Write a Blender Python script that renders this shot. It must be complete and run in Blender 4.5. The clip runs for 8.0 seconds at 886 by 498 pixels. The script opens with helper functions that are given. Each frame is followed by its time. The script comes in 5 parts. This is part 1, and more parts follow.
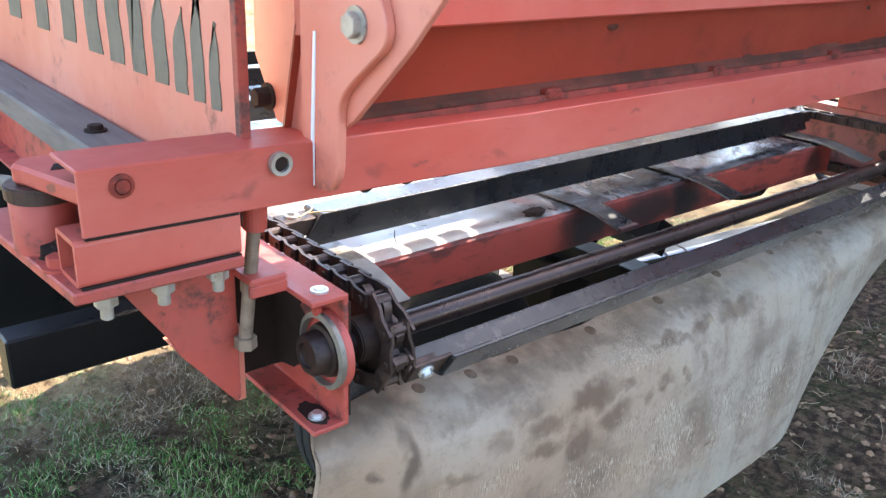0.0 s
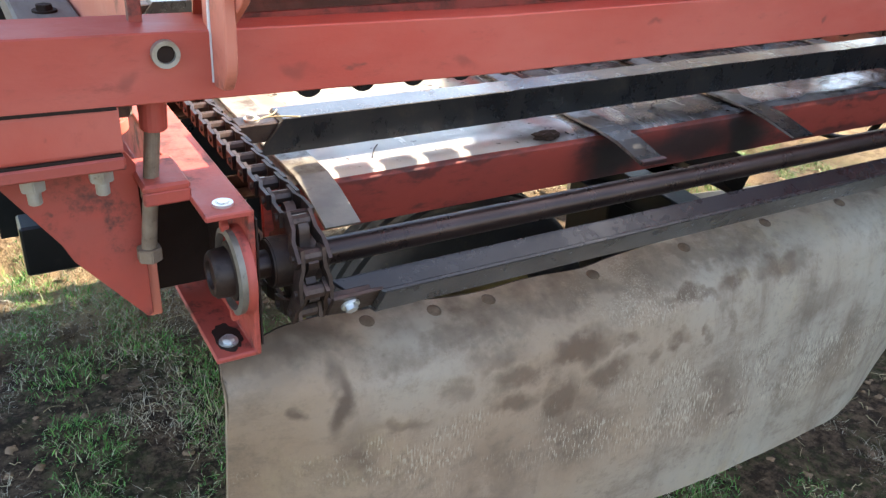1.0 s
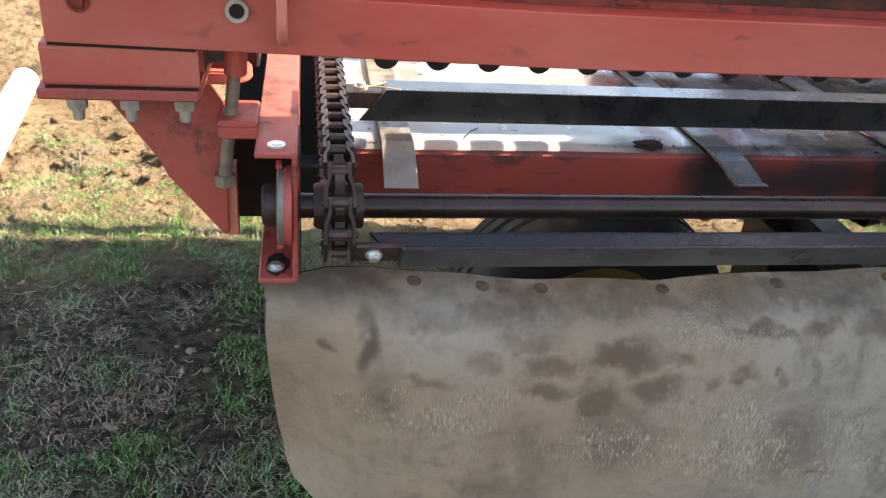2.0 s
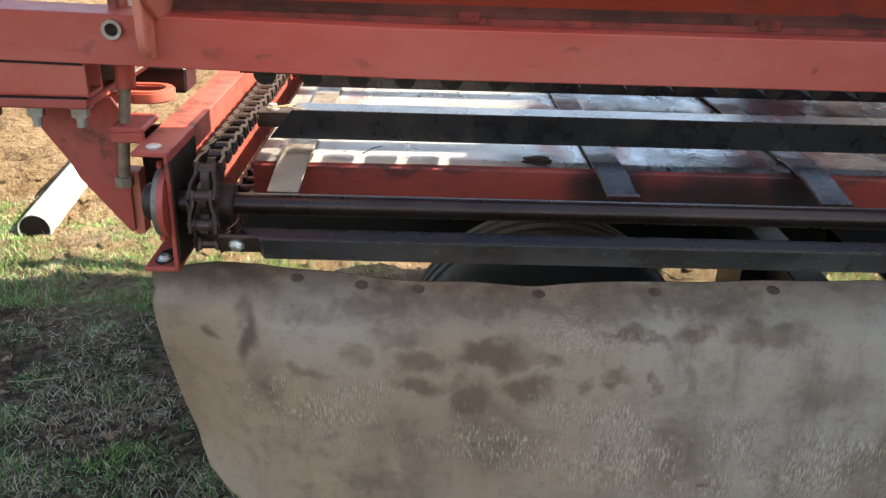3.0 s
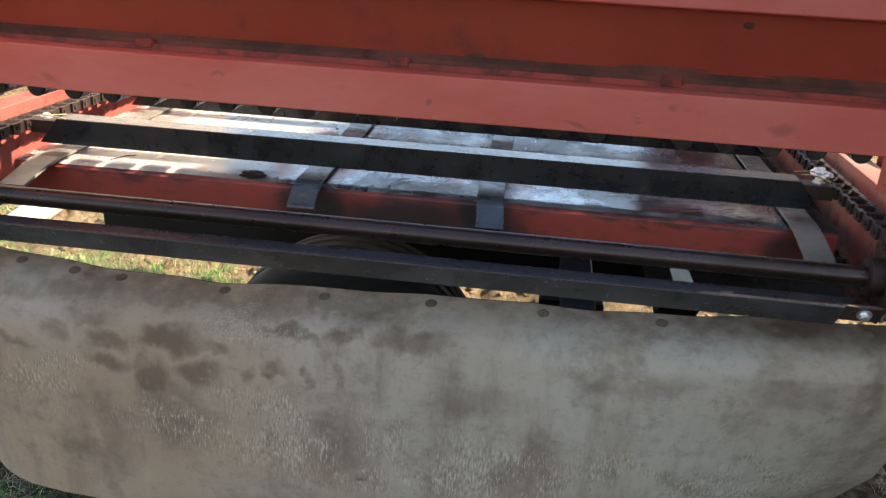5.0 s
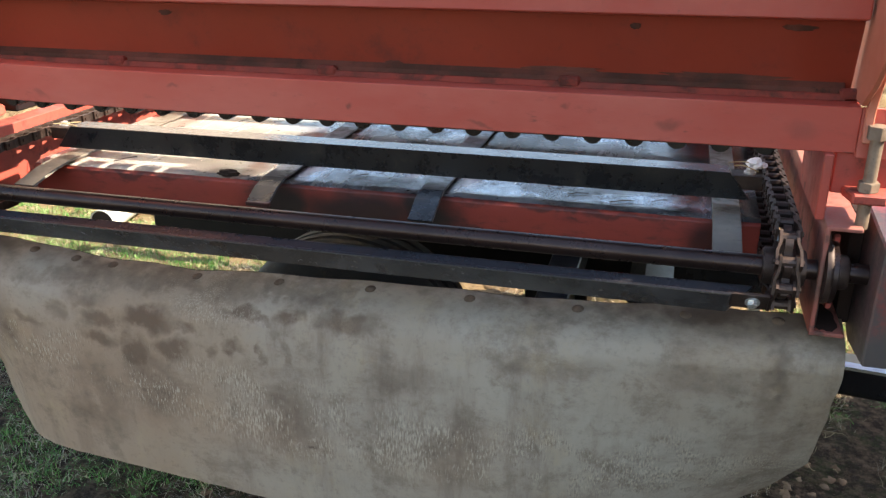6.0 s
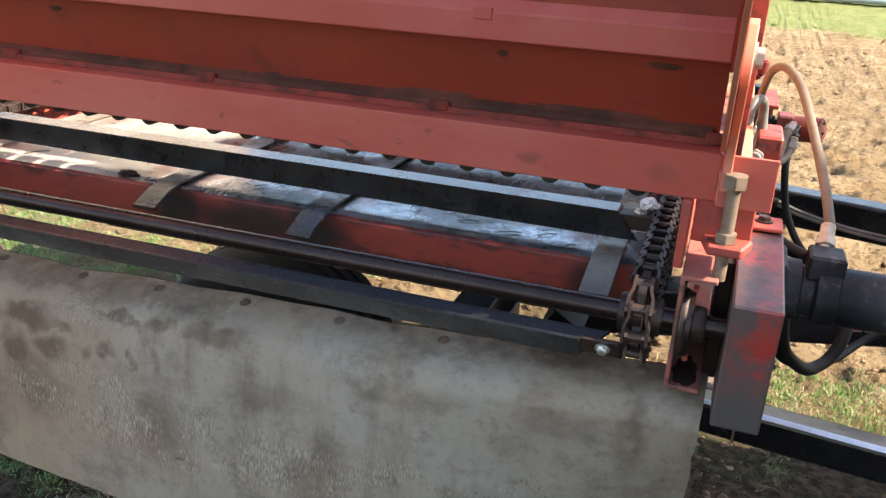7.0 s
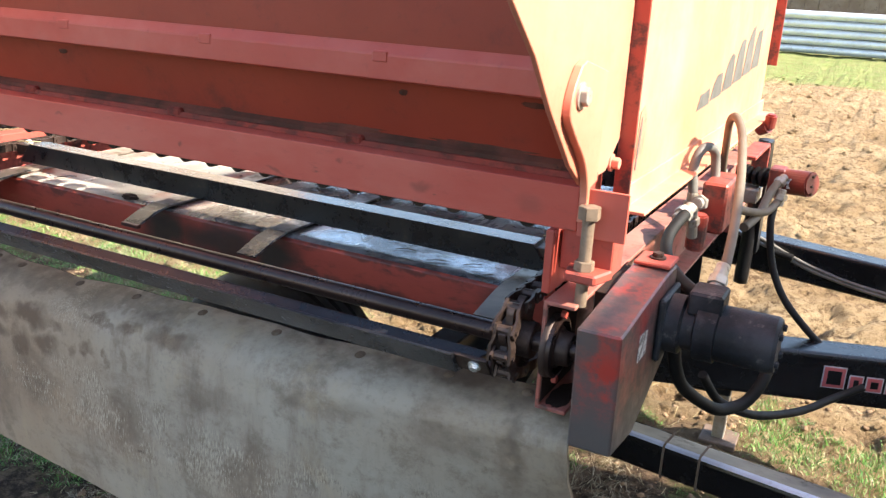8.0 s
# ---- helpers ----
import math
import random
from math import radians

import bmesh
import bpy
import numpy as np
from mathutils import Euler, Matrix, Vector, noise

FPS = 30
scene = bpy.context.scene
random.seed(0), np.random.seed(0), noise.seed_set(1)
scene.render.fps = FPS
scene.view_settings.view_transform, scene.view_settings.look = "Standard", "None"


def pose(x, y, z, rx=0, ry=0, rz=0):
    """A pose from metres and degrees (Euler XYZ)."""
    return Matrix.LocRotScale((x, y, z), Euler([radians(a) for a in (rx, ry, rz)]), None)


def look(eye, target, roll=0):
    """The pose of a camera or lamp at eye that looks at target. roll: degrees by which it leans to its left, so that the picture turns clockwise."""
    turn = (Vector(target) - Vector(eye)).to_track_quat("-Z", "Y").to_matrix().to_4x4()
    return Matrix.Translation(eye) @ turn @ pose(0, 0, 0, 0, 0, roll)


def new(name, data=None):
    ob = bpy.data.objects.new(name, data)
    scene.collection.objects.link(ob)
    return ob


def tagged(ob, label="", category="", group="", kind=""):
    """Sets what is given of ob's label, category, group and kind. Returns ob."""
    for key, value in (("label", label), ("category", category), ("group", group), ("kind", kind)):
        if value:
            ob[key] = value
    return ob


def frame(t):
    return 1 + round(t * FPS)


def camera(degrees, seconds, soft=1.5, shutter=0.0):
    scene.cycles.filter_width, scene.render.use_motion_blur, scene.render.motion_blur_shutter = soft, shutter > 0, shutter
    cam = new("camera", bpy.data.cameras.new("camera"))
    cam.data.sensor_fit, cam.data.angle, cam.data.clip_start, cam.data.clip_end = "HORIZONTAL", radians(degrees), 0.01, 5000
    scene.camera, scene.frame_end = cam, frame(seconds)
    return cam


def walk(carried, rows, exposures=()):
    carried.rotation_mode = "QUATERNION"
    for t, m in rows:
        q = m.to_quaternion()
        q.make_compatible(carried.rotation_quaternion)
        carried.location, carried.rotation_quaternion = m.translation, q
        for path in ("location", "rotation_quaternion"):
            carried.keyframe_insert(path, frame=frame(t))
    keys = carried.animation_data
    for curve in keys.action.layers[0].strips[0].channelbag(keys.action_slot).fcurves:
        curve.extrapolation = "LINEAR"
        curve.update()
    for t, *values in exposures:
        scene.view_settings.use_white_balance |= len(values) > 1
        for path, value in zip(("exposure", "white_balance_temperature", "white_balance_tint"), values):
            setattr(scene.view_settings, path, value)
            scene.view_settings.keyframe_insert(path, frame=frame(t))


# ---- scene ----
cam = camera(55.3, 8.0, soft=1.3, shutter=0.12)
EXPOSURES = [(0.0, 2.7, 6500, 10), (0.5, 1.85, 6900, 10), (1.0, 2.30, 7000, 10), (1.5, 2.38, 6950, 10), (1.7, 2.25, 7050, 10), (3.0, 1.83, 7400, 10), (3.5, 1.77, 7350, 10), (4.5, 1.83, 7250, 10), (6.0, 1.87, 7400, 10), (7.0, 1.87, 7200, 10), (8.0, 1.96, 6950, 10)]
PATH = [
    (0, (-0.436, -0.818, 1.443), (0.772, 0.594, 0.703), 2.5),
    (0.5, (-0.306, -0.853, 1.404), (0.773, 0.609, 0.569), 2.2),
    (1, (-0.165, -0.838, 1.403), (0.753, 0.675, 0.473), 3.5),
    (1.5, (-0.058, -0.89, 1.402), (0.639, 0.683, 0.382), 2.1),
    (1.7, (-0.007, -0.94, 1.428), (0.526, 0.708, 0.428), 4.0),
    (2.8, (0.38, -1.181, 1.369), (0.441, 0.634, 0.531), 1.7),
    (3, (0.445, -1.189, 1.383), (0.488, 0.639, 0.573), 1.9),
    (3.5, (0.632, -1.271, 1.408), (0.535, 0.579, 0.656), 1.3),
    (4, (0.828, -1.371, 1.434), (0.555, 0.465, 0.691), 2.1),
    (4.5, (1.005, -1.323, 1.402), (0.778, 0.524, 0.667), 2.1),
    (4.7, (1.061, -1.308, 1.396), (0.889, 0.553, 0.683), 3.7),
    (5.8, (1.487, -1.356, 1.472), (1.026, 0.44, 0.723), -0.0),
    (6, (1.536, -1.358, 1.465), (1.034, 0.427, 0.715), -0.3),
    (6.5, (1.645, -1.307, 1.44), (1.14, 0.482, 0.702), 1.5),
    (7, (1.798, -1.226, 1.474), (1.214, 0.544, 0.749), 3.1),
    (7.5, (2.004, -1.201, 1.467), (1.211, 0.51, 0.8), 1.7),
    (8, (2.193, -1.197, 1.479), (1.314, 0.491, 0.866), 2.9),
]
walk(cam, [(t, look(eye, target, roll)) for t, eye, target, roll in PATH], exposures=EXPOSURES)

# ---- world, sun ----
SUN_TO = Vector((1.15, 0.07, 1.0)).normalized()
world = bpy.data.worlds.new("sky")
scene.world = world
world.use_nodes = True
wn = world.node_tree
sky = wn.nodes.new("ShaderNodeTexSky")
sky.sky_type, sky.sun_disc = "NISHITA", False
sky.sun_elevation = math.asin(SUN_TO.z)
sky.sun_rotation = math.atan2(SUN_TO.x, SUN_TO.y)
wn.links.new(sky.outputs[0], wn.nodes["Background"].inputs[0])
wn.nodes["Background"].inputs[1].default_value = 0.15
sun_data = bpy.data.lights.new("sun", "SUN")
sun_data.energy, sun_data.angle, sun_data.color = 5.0, radians(0.55), (1.0, 0.94, 0.84)
sun = new("sun", sun_data)
sun.matrix_world = Matrix.Translation((6, 4, 8)) @ SUN_TO.to_track_quat("Z", "Y").to_matrix().to_4x4()


# ---- materials ----
def nodes_of(name):
    m = bpy.data.materials.new(name)
    m.use_nodes = True
    return m, m.node_tree, m.node_tree.nodes["Principled BSDF"]


def noise_node(nt, vec, scale, detail=4.0, rough=0.6):
    n = nt.nodes.new("ShaderNodeTexNoise")
    n.inputs["Scale"].default_value, n.inputs["Detail"].default_value, n.inputs["Roughness"].default_value = scale, detail, rough
    nt.links.new(vec, n.inputs["Vector"])
    return n.outputs["Fac"]


def coords(nt, stretch=(1, 1, 1)):
    tc = nt.nodes.new("ShaderNodeTexCoord")
    mp = nt.nodes.new("ShaderNodeMapping")
    mp.inputs["Scale"].default_value = stretch
    nt.links.new(tc.outputs["Object"], mp.inputs["Vector"])
    return mp.outputs[0]


def ramp(nt, fac, lo, hi):
    r = nt.nodes.new("ShaderNodeMapRange")
    r.interpolation_type = "SMOOTHSTEP"
    r.inputs["From Min"].default_value, r.inputs["From Max"].default_value = lo, hi
    nt.links.new(fac, r.inputs["Value"])
    return r.outputs[0]


def mixed(nt, fac, a, b):
    m = nt.nodes.new("ShaderNodeMix")
    m.data_type = "RGBA"
    nt.links.new(fac, m.inputs["Factor"])
    for sock, v in ((m.inputs[6], a), (m.inputs[7], b)):
        if isinstance(v, tuple):
            sock.default_value = (*v, 1)
        else:
            nt.links.new(v, sock)
    return m.outputs[2]


def times(nt, a, b):
    m = nt.nodes.new("ShaderNodeMath")
    m.operation = "MULTIPLY"
    for sock, v in ((m.inputs[0], a), (m.inputs[1], b)):
        if isinstance(v, (int, float)):
            sock.default_value = v
        else:
            nt.links.new(v, sock)
    return m.outputs[0]


def bumped(nt, bsdf, height, strength, dist):
    b = nt.nodes.new("ShaderNodeBump")
    b.inputs["Strength"].default_value, b.inputs["Distance"].default_value = strength, dist
    nt.links.new(height, b.inputs["Height"])
    nt.links.new(b.outputs[0], bsdf.inputs["Normal"])


def worn(name, base, chalk, dirt, rough=(0.4, 0.65), metal=0.0, patch=2.5, dirt_at=(0.56, 0.72), spots=None, bump=0.25, stretch=(1, 1, 1), spec=0.5, stains=None):
    """Paint, rubber or metal in two tones, with dirt stains and fine grain."""
    m, nt, b = nodes_of(name)
    v = coords(nt, stretch)
    big = noise_node(nt, v, patch, 5, 0.6)
    fine = noise_node(nt, v, 38, 6, 0.7)
    col = mixed(nt, ramp(nt, big, 0.35, 0.68), base, chalk)
    stain = noise_node(nt, v, patch * 3.1, 8, 0.72)
    col = mixed(nt, times(nt, ramp(nt, stain, *dirt_at), 0.85), col, dirt)
    if spots:
        dots = noise_node(nt, v, 26, 3, 0.55)
        col = mixed(nt, times(nt, ramp(nt, dots, 0.68, 0.74), 0.7), col, spots)
    col = mixed(nt, times(nt, ramp(nt, fine, 0.55, 0.8), 0.35), col, dirt)
    if stains:
        col = mixed(nt, stain_mask(nt, stains, 0.06, 16, soft=(1.5, 0.3)), col, dirt)
    nt.links.new(col, b.inputs["Base Color"])
    r = nt.nodes.new("ShaderNodeMapRange")
    r.inputs["From Min"].default_value, r.inputs["From Max"].default_value = 0.3, 0.7
    r.inputs["To Min"].default_value, r.inputs["To Max"].default_value = rough
    nt.links.new(stain, r.inputs["Value"])
    nt.links.new(r.outputs[0], b.inputs["Roughness"])
    b.inputs["Metallic"].default_value = metal
    b.inputs["Specular IOR Level"].default_value = spec
    bumped(nt, b, fine, bump, 0.002)
    return m


ORANGE = worn("faded_orange_paint", (0.41, 0.062, 0.039), (0.46, 0.106, 0.074), (0.11, 0.034, 0.024), spots=(0.11, 0.04, 0.03), rough=(0.42, 0.65), dirt_at=(0.62, 0.80), patch=3.2)
RED = worn("hopper_orange_paint", (0.225, 0.027, 0.011), (0.285, 0.038, 0.017), (0.07, 0.018, 0.012), rough=(0.38, 0.6), dirt_at=(0.52, 0.76), patch=1.8)
PALE = worn("weathered_orange_paint", (0.55, 0.150, 0.092), (0.60, 0.215, 0.150), (0.16, 0.06, 0.04), rough=(0.42, 0.6))
BRIGHT = worn("worn_red_orange_paint", (0.32, 0.040, 0.024), (0.26, 0.055, 0.038), (0.04, 0.026, 0.022), patch=9, dirt_at=(0.45, 0.62), rough=(0.4, 0.65))
# near-black tone for caked grease, and for shade painted on edges and in recesses
DIRTSHADE = worn("caked_grease_and_shade", (0.022, 0.014, 0.011), (0.04, 0.024, 0.019), (0.008, 0.007, 0.007), rough=(0.6, 0.9), bump=0.7, spec=0.1)
BLACK = worn("black_paint", (0.005, 0.005, 0.006), (0.009, 0.009, 0.010), (0.035, 0.028, 0.022), rough=(0.25, 0.45), dirt_at=(0.62, 0.8), spec=0.35)
GLOSS = worn("glossy_black_paint", (0.006, 0.006, 0.007), (0.010, 0.010, 0.012), (0.05, 0.04, 0.03), rough=(0.14, 0.36), dirt_at=(0.6, 0.8), spec=0.45)
SLAT = worn("black_steel_slat", (0.007, 0.0075, 0.010), (0.013, 0.013, 0.016), (0.050, 0.036, 0.027), rough=(0.17, 0.42), metal=0.0, patch=6, dirt_at=(0.56, 0.76), spec=0.45)
IRON = worn("greasy_iron", (0.040, 0.026, 0.022), (0.085, 0.055, 0.045), (0.012, 0.009, 0.008), rough=(0.35, 0.6), metal=0.6, patch=14, bump=0.5)
SHAFT = worn("dark_polished_shaft", (0.030, 0.018, 0.016), (0.050, 0.030, 0.026), (0.02, 0.016, 0.016), rough=(0.22, 0.4), metal=0.6, patch=8)
STRAP = worn("rubbed_steel_strap", (0.30, 0.275, 0.235), (0.17, 0.145, 0.115), (0.075, 0.042, 0.028), rough=(0.3, 0.55), metal=0.35, patch=11, dirt_at=(0.47, 0.64))
BLUESTRAP = worn("bluish_rubbed_strap", (0.22, 0.22, 0.235), (0.15, 0.14, 0.135), (0.050, 0.034, 0.027), rough=(0.28, 0.5), metal=0.55, patch=11, dirt_at=(0.47, 0.64))
STRAPTIP = worn("soiled_steel_strap", (0.21, 0.185, 0.15), (0.13, 0.11, 0.09), (0.04, 0.03, 0.025), rough=(0.35, 0.6), metal=0.3, patch=14)
BOLT = worn("dull_zinc_bolt", (0.42, 0.40, 0.36), (0.33, 0.28, 0.22), (0.14, 0.09, 0.06), rough=(0.4, 0.6), metal=0.6, patch=20)
CHROME = worn("bright_zinc_bolt", (0.75, 0.75, 0.73), (0.62, 0.62, 0.6), (0.3, 0.28, 0.25), rough=(0.25, 0.4), metal=0.8, patch=30)
TYRE = worn("tyre_rubber", (0.013, 0.012, 0.012), (0.02, 0.019, 0.018), (0.08, 0.065, 0.05), rough=(0.6, 0.85), patch=5)
RUSTY = worn("rusty_steel", (0.09, 0.06, 0.045), (0.13, 0.085, 0.06), (0.05, 0.035, 0.03), rough=(0.6, 0.85), patch=20)
BLEACH = worn("sun_bleached_paint", (0.50, 0.19, 0.105), (0.57, 0.275, 0.18), (0.26, 0.10, 0.06), rough=(0.45, 0.65), dirt_at=(0.60, 0.8))
LEDGE = worn("grimy_ledge_paint", (0.25, 0.040, 0.026), (0.16, 0.034, 0.024), (0.05, 0.022, 0.016), patch=7, dirt_at=(0.46, 0.66), rough=(0.6, 0.85), spec=0.2)
LEDGEDIRT = worn("brown_caked_dirt", (0.055, 0.025, 0.017), (0.13, 0.042, 0.028), (0.02, 0.012, 0.009), patch=12, rough=(0.7, 0.95), bump=0.8, spec=0.15)
RUBBED = worn("rubbed_slat_steel", (0.11, 0.11, 0.12), (0.05, 0.048, 0.052), (0.045, 0.028, 0.02), metal=0.45, patch=6, dirt_at=(0.52, 0.70), rough=(0.12, 0.34), spec=0.9)
FLAPBOLT = worn("rust_brown_bolt", (0.10, 0.066, 0.044), (0.16, 0.115, 0.08), (0.06, 0.042, 0.03), rough=(0.7, 0.9), patch=40, spec=0.2)
LINER = worn("rubbed_bare_sheet", (0.55, 0.50, 0.43), (0.46, 0.36, 0.28), (0.25, 0.12, 0.08), rough=(0.4, 0.6), metal=0.2, patch=4)
PEACH = worn("salmon_orange_paint", (0.50, 0.145, 0.085), (0.56, 0.215, 0.14), (0.22, 0.075, 0.045), rough=(0.45, 0.65), dirt_at=(0.60, 0.8))
TANBOLT = worn("tan_rusted_bolt", (0.24, 0.175, 0.125), (0.16, 0.11, 0.075), (0.07, 0.045, 0.03), rough=(0.5, 0.75), metal=0.3, patch=30)
RIM = worn("yellow_wheel_paint", (0.30, 0.215, 0.075), (0.26, 0.195, 0.09), (0.12, 0.09, 0.05), rough=(0.45, 0.65), patch=5)
HOSE = worn("black_rubber_hose", (0.008, 0.008, 0.008), (0.014, 0.013, 0.012), (0.04, 0.032, 0.024), rough=(0.5, 0.75), patch=9, spec=0.2)
TANHOSE = worn("dusty_hose", (0.105, 0.08, 0.056), (0.15, 0.12, 0.088), (0.09, 0.07, 0.055), rough=(0.6, 0.8), patch=9)
CAST = worn("black_cast_motor", (0.011, 0.012, 0.014), (0.040, 0.041, 0.046), (0.115, 0.105, 0.10), rough=(0.35, 0.6), patch=10, bump=0.6, spec=0.16, dirt_at=(0.58, 0.70), spots=(0.006, 0.006, 0.006))
PEEL = worn("bare_weathered_zinc", (0.115, 0.096, 0.066), (0.15, 0.125, 0.088), (0.07, 0.055, 0.04), rough=(0.55, 0.75), patch=9)
WOOD = worn("grey_weathered_timber", (0.12, 0.095, 0.08), (0.18, 0.15, 0.125), (0.08, 0.06, 0.05), rough=(0.7, 0.9), stretch=(8, 1, 8), patch=3)
WHITEPIPE = worn("chalky_white_pipe", (0.55, 0.53, 0.48), (0.42, 0.39, 0.33), (0.16, 0.12, 0.085), rough=(0.45, 0.65), patch=4, dirt_at=(0.50, 0.68))
ALU = worn("aluminium_pipe", (0.66, 0.68, 0.70), (0.55, 0.57, 0.60), (0.35, 0.33, 0.30), rough=(0.35, 0.55), metal=0.5, patch=3)
SHEET = worn("white_sheet_metal", (0.70, 0.72, 0.73), (0.60, 0.62, 0.63), (0.35, 0.33, 0.30), rough=(0.4, 0.6), patch=4)
STRAW = worn("dry_straw", (0.42, 0.33, 0.18), (0.34, 0.26, 0.14), (0.18, 0.13, 0.08), rough=(0.7, 0.9), patch=9)
DECAL = worn("silver_red_decal", (0.45, 0.08, 0.09), (0.5, 0.12, 0.12), (0.2, 0.05, 0.05), rough=(0.4, 0.6), patch=9)
DEEPRED = worn("deep_red_paint", (0.19, 0.026, 0.018), (0.14, 0.028, 0.020), (0.03, 0.015, 0.012), patch=14, rough=(0.35, 0.6))
PEELDARK = worn("weathered_grey_zinc", (0.070, 0.070, 0.062), (0.10, 0.098, 0.088), (0.045, 0.042, 0.036), rough=(0.55, 0.75), patch=9)
DECALEDGE = worn("silver_decal_film", (0.48, 0.47, 0.48), (0.40, 0.38, 0.39), (0.2, 0.16, 0.16), rough=(0.35, 0.55), patch=12)
DUSTTOP = worn("dusty_black_tube", (0.17, 0.155, 0.13), (0.42, 0.385, 0.30), (0.05, 0.045, 0.04), rough=(0.5, 0.8), patch=4, spec=0.3, stretch=(0.5, 1, 1))
# worn tube edge; its bluish pale colour also paints in the sky's reflection
SHEENEDGE = worn("worn_edge_sky_sheen", (0.62, 0.66, 0.74), (0.48, 0.51, 0.58), (0.10, 0.09, 0.09), rough=(0.25, 0.45), metal=0.35, patch=9, dirt_at=(0.60, 0.78))
GREYHOSE = worn("dusty_grey_cable", (0.10, 0.094, 0.085), (0.19, 0.175, 0.155), (0.05, 0.045, 0.04), rough=(0.5, 0.7), patch=9)
STICK = worn("dirty_white_sticker", (0.62, 0.61, 0.57), (0.5, 0.48, 0.44), (0.12, 0.1, 0.08), rough=(0.5, 0.7), patch=22, dirt_at=(0.48, 0.56))


def stain_mask(nt, spots, wobble=0.05, scale=14, flat=False, soft=(1.25, 0.6), fray=0.0):
    """Stains of given places and half sizes (x, z, wide, tall, depth), or x, y on a flat floor, with ragged outlines."""
    tc = nt.nodes.new("ShaderNodeTexCoord")
    nz = nt.nodes.new("ShaderNodeTexNoise")
    nz.inputs["Scale"].default_value, nz.inputs["Detail"].default_value = scale, 4
    nt.links.new(tc.outputs["Object"], nz.inputs["Vector"])
    mv = nt.nodes.new("ShaderNodeVectorMath")
    mv.operation = "MULTIPLY_ADD"
    nt.links.new(nz.outputs["Color"], mv.inputs[0])
    mv.inputs[1].default_value = (wobble, wobble, wobble)
    nt.links.new(tc.outputs["Object"], mv.inputs[2])
    if fray:
        fz = nt.nodes.new("ShaderNodeTexNoise")
        fz.inputs["Scale"].default_value, fz.inputs["Detail"].default_value = scale * 3.5, 3
        nt.links.new(tc.outputs["Object"], fz.inputs["Vector"])
        rough_edge = nt.nodes.new("ShaderNodeVectorMath")
        rough_edge.operation = "MULTIPLY_ADD"
        nt.links.new(fz.outputs["Color"], rough_edge.inputs[0])
        rough_edge.inputs[1].default_value = (fray, fray, fray)
        nt.links.new(mv.outputs[0], rough_edge.inputs[2])
        mv = rough_edge
    total = None
    for x, z, w, h, depth in spots:
        mp = nt.nodes.new("ShaderNodeMapping")
        k = (wobble + fray) / 2
        low = -(z + k) / h
        mp.inputs["Location"].default_value = (-(x + k) / w, low, 0) if flat else (-(x + k) / w, 0, low)
        mp.inputs["Scale"].default_value = (1 / w, 1 / h, 0) if flat else (1 / w, 0, 1 / h)
        nt.links.new(mv.outputs[0], mp.inputs["Vector"])
        ln = nt.nodes.new("ShaderNodeVectorMath")
        ln.operation = "LENGTH"
        nt.links.new(mp.outputs[0], ln.inputs[0])
        one = times(nt, ramp(nt, ln.outputs["Value"], *soft), depth)
        if total is None:
            total = one
        else:
            mx = nt.nodes.new("ShaderNodeMath")
            mx.operation = "MAXIMUM"
            nt.links.new(total, mx.inputs[0])
            nt.links.new(one, mx.inputs[1])
            total = mx.outputs[0]
    return total


